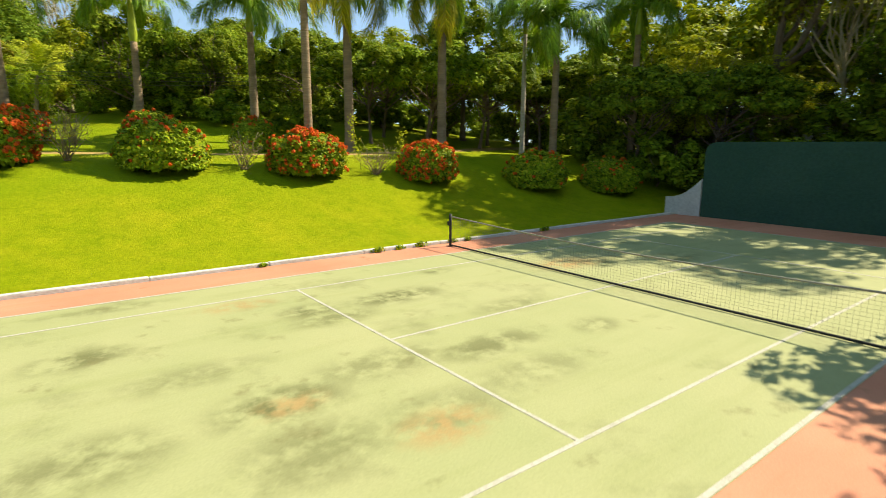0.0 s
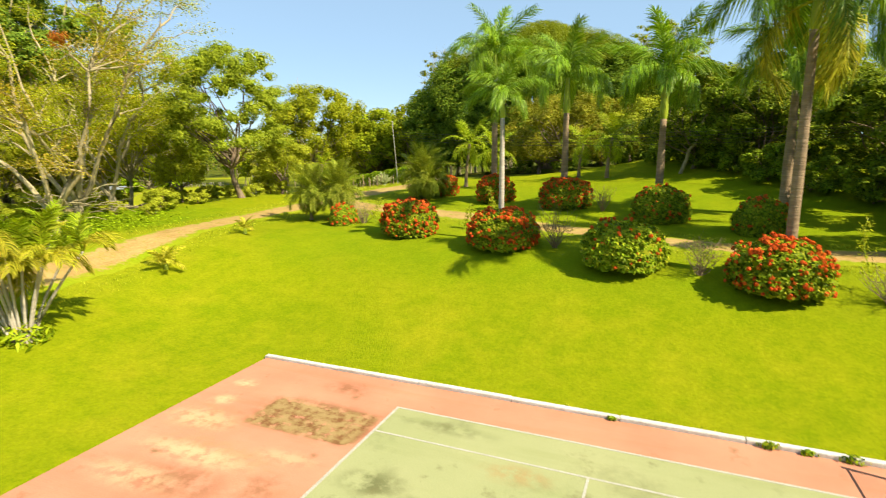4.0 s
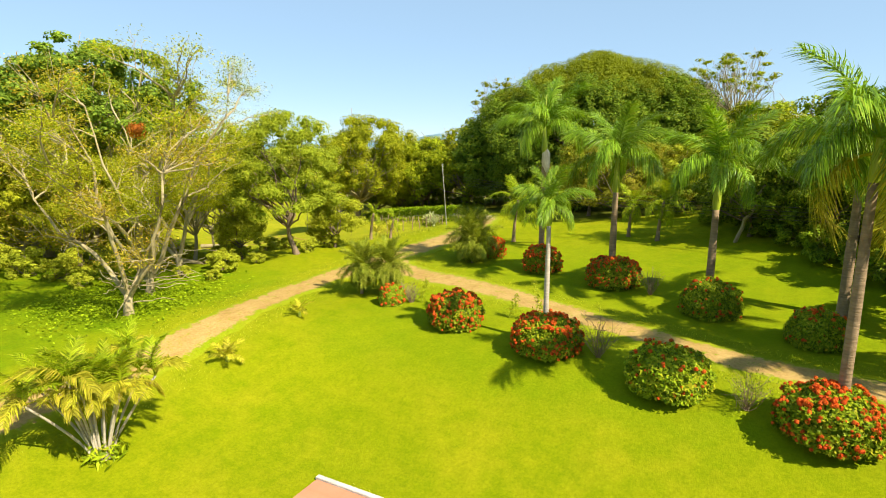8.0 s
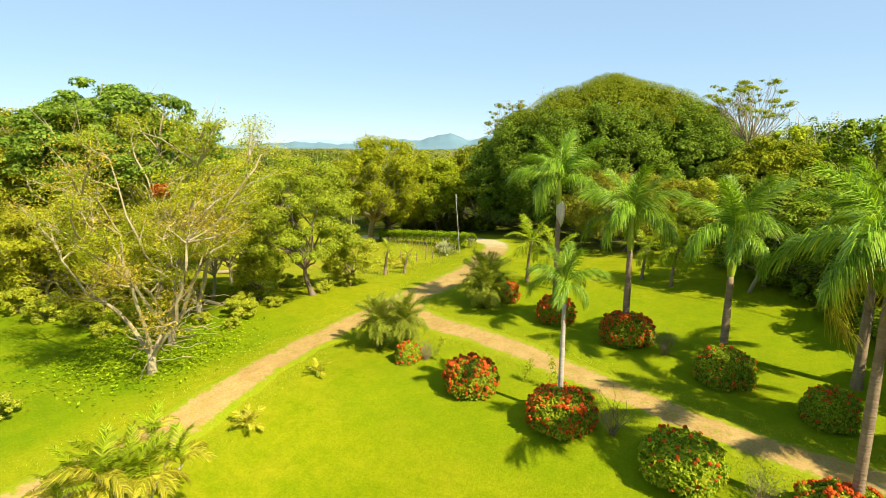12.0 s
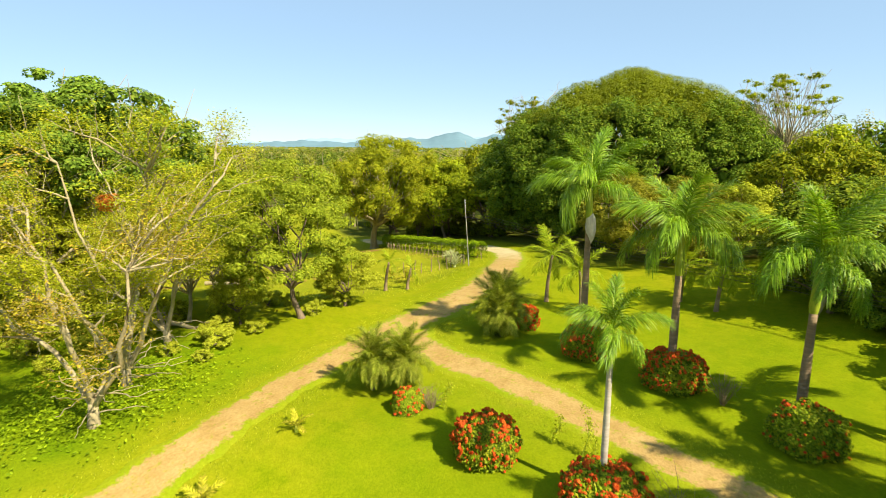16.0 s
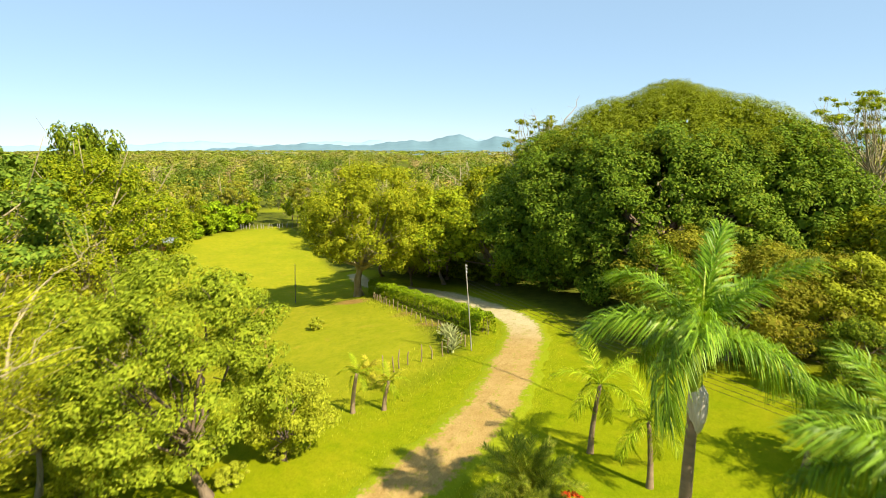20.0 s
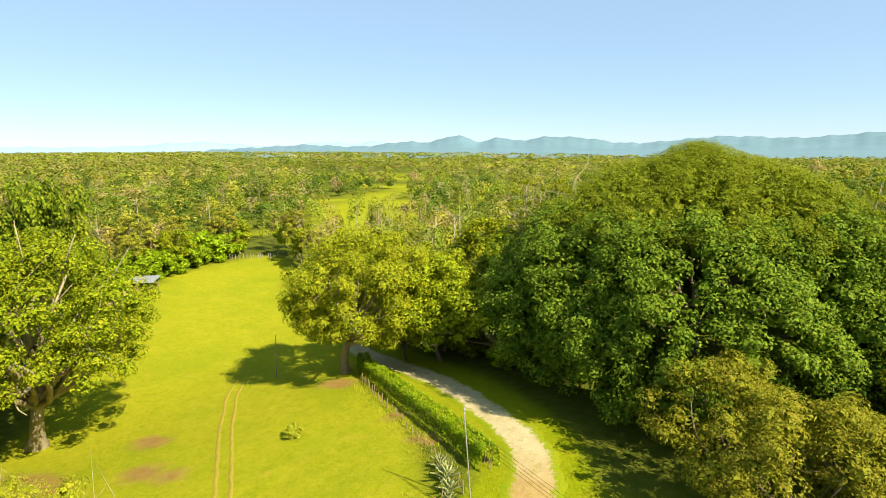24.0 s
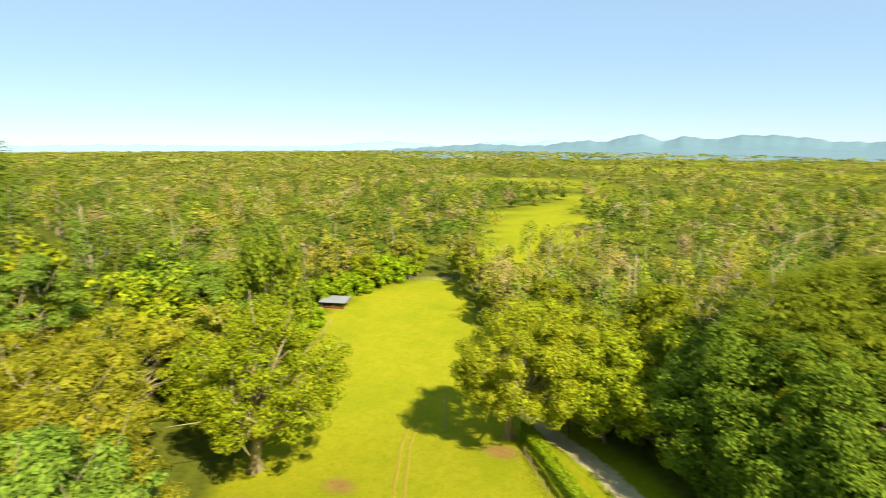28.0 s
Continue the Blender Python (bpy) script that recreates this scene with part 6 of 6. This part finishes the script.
part("trough", box_bm(-4.0, 4.0, -1.9, -1.3, 0, 0.55, 0.03), surface("trough_red", (0.34, 0.12, 0.06), (0.24, 0.09, 0.05)), shed, "reddish feed trough")

rng = np.random.default_rng(230)
n = 5200
px, py = -37.8 + 2.3 * rng.normal(size=n), 12.6 + 2.6 * rng.normal(size=n)
keep = dist_to(ROAD_MAIN, px, py) > 2.2
px, py = px[keep], py[keep]
pos = np.stack([px, py, ground_z(px, py) + rng.uniform(0.03, 0.3, len(px))], -1)
solid("ground_cover", np_mesh("ground_cover", *leaves(rng, pos, rng.normal(size=(len(px), 3)) * 0.5 + [0, 0, 1.5], 0.2, 0.6), LEAF_HEDGE), None, "lush low green plants under the bare trees", "ground cover", kind="stuff")


def log(x, y, length, r, turn, label):
    rng = np.random.default_rng(int(abs(x * 10)))
    t = np.linspace(0, 1, 7)
    path = np.stack([(t - 0.5) * length, 0.12 * np.sin(t * 5), r * 0.8 + 0.05 * np.sin(t * 7)], 1)
    solid("log", np_mesh("log", *tube(path, r * (1 - 0.3 * t) * (1 + 0.1 * np.sin(t * 19)), 8), BARK_PALE, True), None, label, "log", "fallen logs", at=stand(x, y, turn))


log(-62.5, 40.5, 6.0, 0.28, 28, "pale fallen log lying in the pasture")
log(-44.6, 22.4, 3.4, 0.2, 10, "pale fallen log under the trees")
log(-43.2, 23.4, 2.4, 0.16, 100, "short fallen log beside bare earth")
orange = np.random.default_rng(240)
d = unit(orange.normal(size=(260, 3)))
solid("bromeliad_tuft", np_mesh("tuft", *leaves(orange, d * orange.uniform(0.3, 1.0, (260, 1)) * [0.7, 0.7, 0.55], d, 0.3, 0.3), leaf_mat("orange_leaf", (0.55, 0.17, 0.02), (0.62, 0.26, 0.04))), None, "orange tuft of leaves growing on bare limbs", "plant", at=Matrix.Translation((-37.0, 13.7, 13.3)))

# ---- small things ----


def twig_shrub(x, y, seed, height, spread_r, label, leaf_n=0, mat=None):
    """A dry shrub: many thin forking twigs from one root."""
    rng = np.random.default_rng(seed)
    ob = thing("dry_shrub", label, "shrub", "dry shrubs", at=stand(x, y))
    pieces, tips = [], []
    for i in range(26):
        a, out = rng.uniform(0, 6.28), rng.uniform(0.2, 1.0) * spread_r
        tip = np.array([math.cos(a) * out, math.sin(a) * out, height * rng.uniform(0.5, 1.0)])
        pieces.append(limb(rng, rng.normal(size=3) * [0.06, 0.06, 0], tip, 0.018, 0.005, 5, 0.1))
        for k in range(3):
            s = tip * rng.uniform(0.4, 0.85)
            e = s + rng.normal(size=3) * 0.28 + [0, 0, 0.18]
            pieces.append(limb(rng, s, e, 0.008, 0.003, 4, 0.1))
            tips.append(e)
    part("brushwood", np_mesh("brushwood", *joined(pieces), WOOD_POST, True), None, ob)
    if leaf_n:
        tips = np.array(tips)
        k = rng.choice(len(tips), leaf_n)
        part("foliage", np_mesh("foliage", *leaves(rng, tips[k] + rng.normal(size=(leaf_n, 3)) * 0.1, rng.normal(size=(leaf_n, 3)) + [0, 0, 0.6], 0.07, 0.5), mat), None, ob)


twig_shrub(-9.0, 27.6, 301, 1.7, 1.0, "leafless grey shrub beside a flowering bush")
twig_shrub(-9.9, 17.3, 302, 1.9, 1.1, "half-dry twiggy shrub between flowering bushes", 300, LEAF_OLIVE)
twig_shrub(-3.9, 15.6, 303, 1.6, 0.9, "low twiggy shrub with small green leaves", 700, LEAF_BUSH)
twig_shrub(1.9, 14.6, 304, 1.3, 1.3, "tangle of pale dry twigs beside a red bush", 260, LEAF_OLIVE)
twig_shrub(-22.0, 20.6, 305, 1.3, 0.7, "small dry shrub beside the lane", 160, LEAF_OLIVE)


def tall_weed(x, y, seed, height, label):
    rng = np.random.default_rng(seed)
    ob = thing("tall_weed", label, "plant", "tall weeds", at=stand(x, y))
    t = np.linspace(0, 1, 8)
    path = np.stack([0.18 * np.sin(t * 4 + seed), 0.15 * t, -0.05 + height * t], 1)
    part("stem", np_mesh("stem", *tube(path, 0.016 * (1.2 - t), 5), SHAFT, True), None, ob)
    u = rng.uniform(0.15, 1.0, 170)
    pos = np.stack([np.interp(u, t, path[:, k]) for k in range(3)], 1) + rng.normal(size=(170, 3)) * [0.11, 0.11, 0.04]
    part("foliage", np_mesh("foliage", *leaves(rng, pos, rng.normal(size=(170, 3)) + [0, 0, 0.6], 0.13, 0.45), LEAF_LIME), None, ob)


for i, (x, y, h) in enumerate(((-14.0, 20.2, 2.4), (-13.7, 20.4, 1.7), (1.3, 15.3, 2.6), (3.2, 14.2, 2.2), (-21.2, 20.8, 1.6), (-15.4, 20.6, 1.4))):
    tall_weed(x, y, 320 + i, h, "tall thin green weed growing by the lane")


def leaning_trunk(x, y, tip, r, label):
    rng = np.random.default_rng(int(abs(x * 10)))
    ob = thing("leaning_trunk", label, "tree trunk", at=stand(x, y))
    pieces = [limb(rng, (0, 0, -0.2), tip, r, r * 0.5, 8, 0.04)]
    part("trunk", np_mesh("trunk", *joined(pieces), BARK_PALE, True), None, ob)


leaning_trunk(-4.6, 39.4, (1.6, -0.4, 4.4), 0.17, "bare white trunk leaning over the knoll")


def grass_tufts():
    """Rough grass along the kerb, the lanes and the pasture's edge."""
    rng = np.random.default_rng(340)
    xs, ys, hs = [], [], []
    for path, near, far, n, h in ((ROAD_MAIN[2:14], 1.5, 2.6, 4200, 0.10), (ROAD_BRANCH[:10], 1.35, 2.3, 3600, 0.09), (FENCE, 0.0, 1.4, 2200, 0.2), ([(-37.5, 50), (-39, 36), (-50, 33)], 0.0, 3.5, 2000, 0.18)):
        p = smooth_path(path, 20)
        tan = np.gradient(p, axis=0)
        tan /= np.linalg.norm(tan, axis=1)[:, None]
        k = rng.integers(0, len(p), n)
        off = rng.uniform(near, far, n) * rng.choice((-1, 1), n) * (1 + 0.38 * step(24, 36, p[k, 1]) * (near > 0))
        xs.append(p[k, 0] - tan[k, 1] * off + rng.normal(size=n) * 0.25)
        ys.append(p[k, 1] + tan[k, 0] * off + rng.normal(size=n) * 0.25)
        hs.append(np.full(n, h))
    n = 900
    xs.append(rng.uniform(-17, 14, n))
    ys.append(7.2 + np.abs(rng.normal(size=n)) * 0.12)
    hs.append(np.full(n, 0.06))
    x, y, h = np.concatenate(xs), np.concatenate(ys), np.concatenate(hs) * rng.uniform(0.5, 1.4, sum(map(len, xs)))
    z, a = ground_z(x, y), rng.uniform(0, 6.28, len(x))
    w = np.stack([np.cos(a), np.sin(a), 0 * a], -1) * (0.02 + 0.05 * h)[:, None]
    foot = np.stack([x, y, z - 0.02], -1)
    bend = rng.normal(size=(len(x), 3)) * (h * 0.35)[:, None]
    bend[:, 2] = h
    v = np.stack([foot - w, foot + w, foot + bend + w * 0.15, foot + bend - w * 0.15], 1).reshape(-1, 3)
    return np_mesh("grass_tufts", v, np.arange(len(v)).reshape(-1, 4), LEAF_LIME)


solid("grass_tufts", grass_tufts(), None, "rough yellow-green grass along lane, kerb and fence", "grass", kind="stuff")


def kerb_weed(x, seed, s, label):
    rng = np.random.default_rng(seed)
    n = 90
    d = unit(rng.normal(size=(n, 3)) + [0, 0, 0.8])
    me = np_mesh("weed_tuft", *leaves(rng, d * rng.uniform(0.3, 1, (n, 1)) * [s, s * 0.5, s * 0.5] + [0, 0, 0.05], d, 0.12, 0.5), LEAF_BUSH)
    solid("weed_tuft", me, None, label, "weed", "weeds on the kerb", at=Matrix.Translation((x, 7.0, 0.0)))


for i, (x, s) in enumerate(((-2.5, 0.3), (-1.7, 0.22), (-0.8, 0.34), (0.5, 0.26), (1.2, 0.2), (-6.2, 0.14), (5.2, 0.3))):
    kerb_weed(x, 360 + i, s, "small green weed growing over the kerb")

# a white house behind the wall, mostly hidden by trees
house = thing("house", "low white house with a brown roof behind the wall", "house", at=Matrix.Translation((31.0, 10.5, gz(31, 10.5))) @ Matrix.Rotation(radians(-22), 4, "Z"))
part("wall", box_bm(-4, 4, -3, 3, -0.3, 2.1, 0.02), WALL_WHITE, house)
for s in (-1, 1):
    bm = box_bm(-4.5, 4.5, 0.0, 3.7, -0.06, 0.06, 0.01)
    bmesh.ops.transform(bm, matrix=Matrix.Translation((0, 0, 3.2)) @ Matrix.Rotation(radians(-18 * s), 4, "X") @ Matrix.Scale(s, 4, (0, 1, 0)), verts=bm.verts)
    bmesh.ops.recalc_face_normals(bm, faces=bm.faces[:])
    part("roof", bm, surface("roof_brown", (0.20, 0.09, 0.05), (0.14, 0.07, 0.045), 1.0, 12.0), house)
part("door", box_bm(-4.06, -4.0, -0.5, 0.5, 0.0, 2.0, 0.01), BARK, house)

# a far house among the woods
hut = thing("house", "far house with an orange tiled roof among the trees", "house", at=Matrix.Translation((-262, 66, gz(-262, 66) + 7)) @ Matrix.Rotation(radians(20), 4, "Z"))
part("wall", box_bm(-5, 5, -4, 4, -9, 2.6, 0.02), WALL_WHITE, hut)
for s in (-1, 1):
    bm = box_bm(-6, 6, 0.0, 5.2, -0.08, 0.08, 0.01)
    bmesh.ops.transform(bm, matrix=Matrix.Translation((0, 0, 4.4)) @ Matrix.Rotation(radians(-22 * s), 4, "X") @ Matrix.Scale(s, 4, (0, 1, 0)), verts=bm.verts)
    bmesh.ops.recalc_face_normals(bm, faces=bm.faces[:])
    part("roof", bm, surface("roof_orange", (0.52, 0.20, 0.07), (0.44, 0.16, 0.06), 1.0, 8.0), hut)
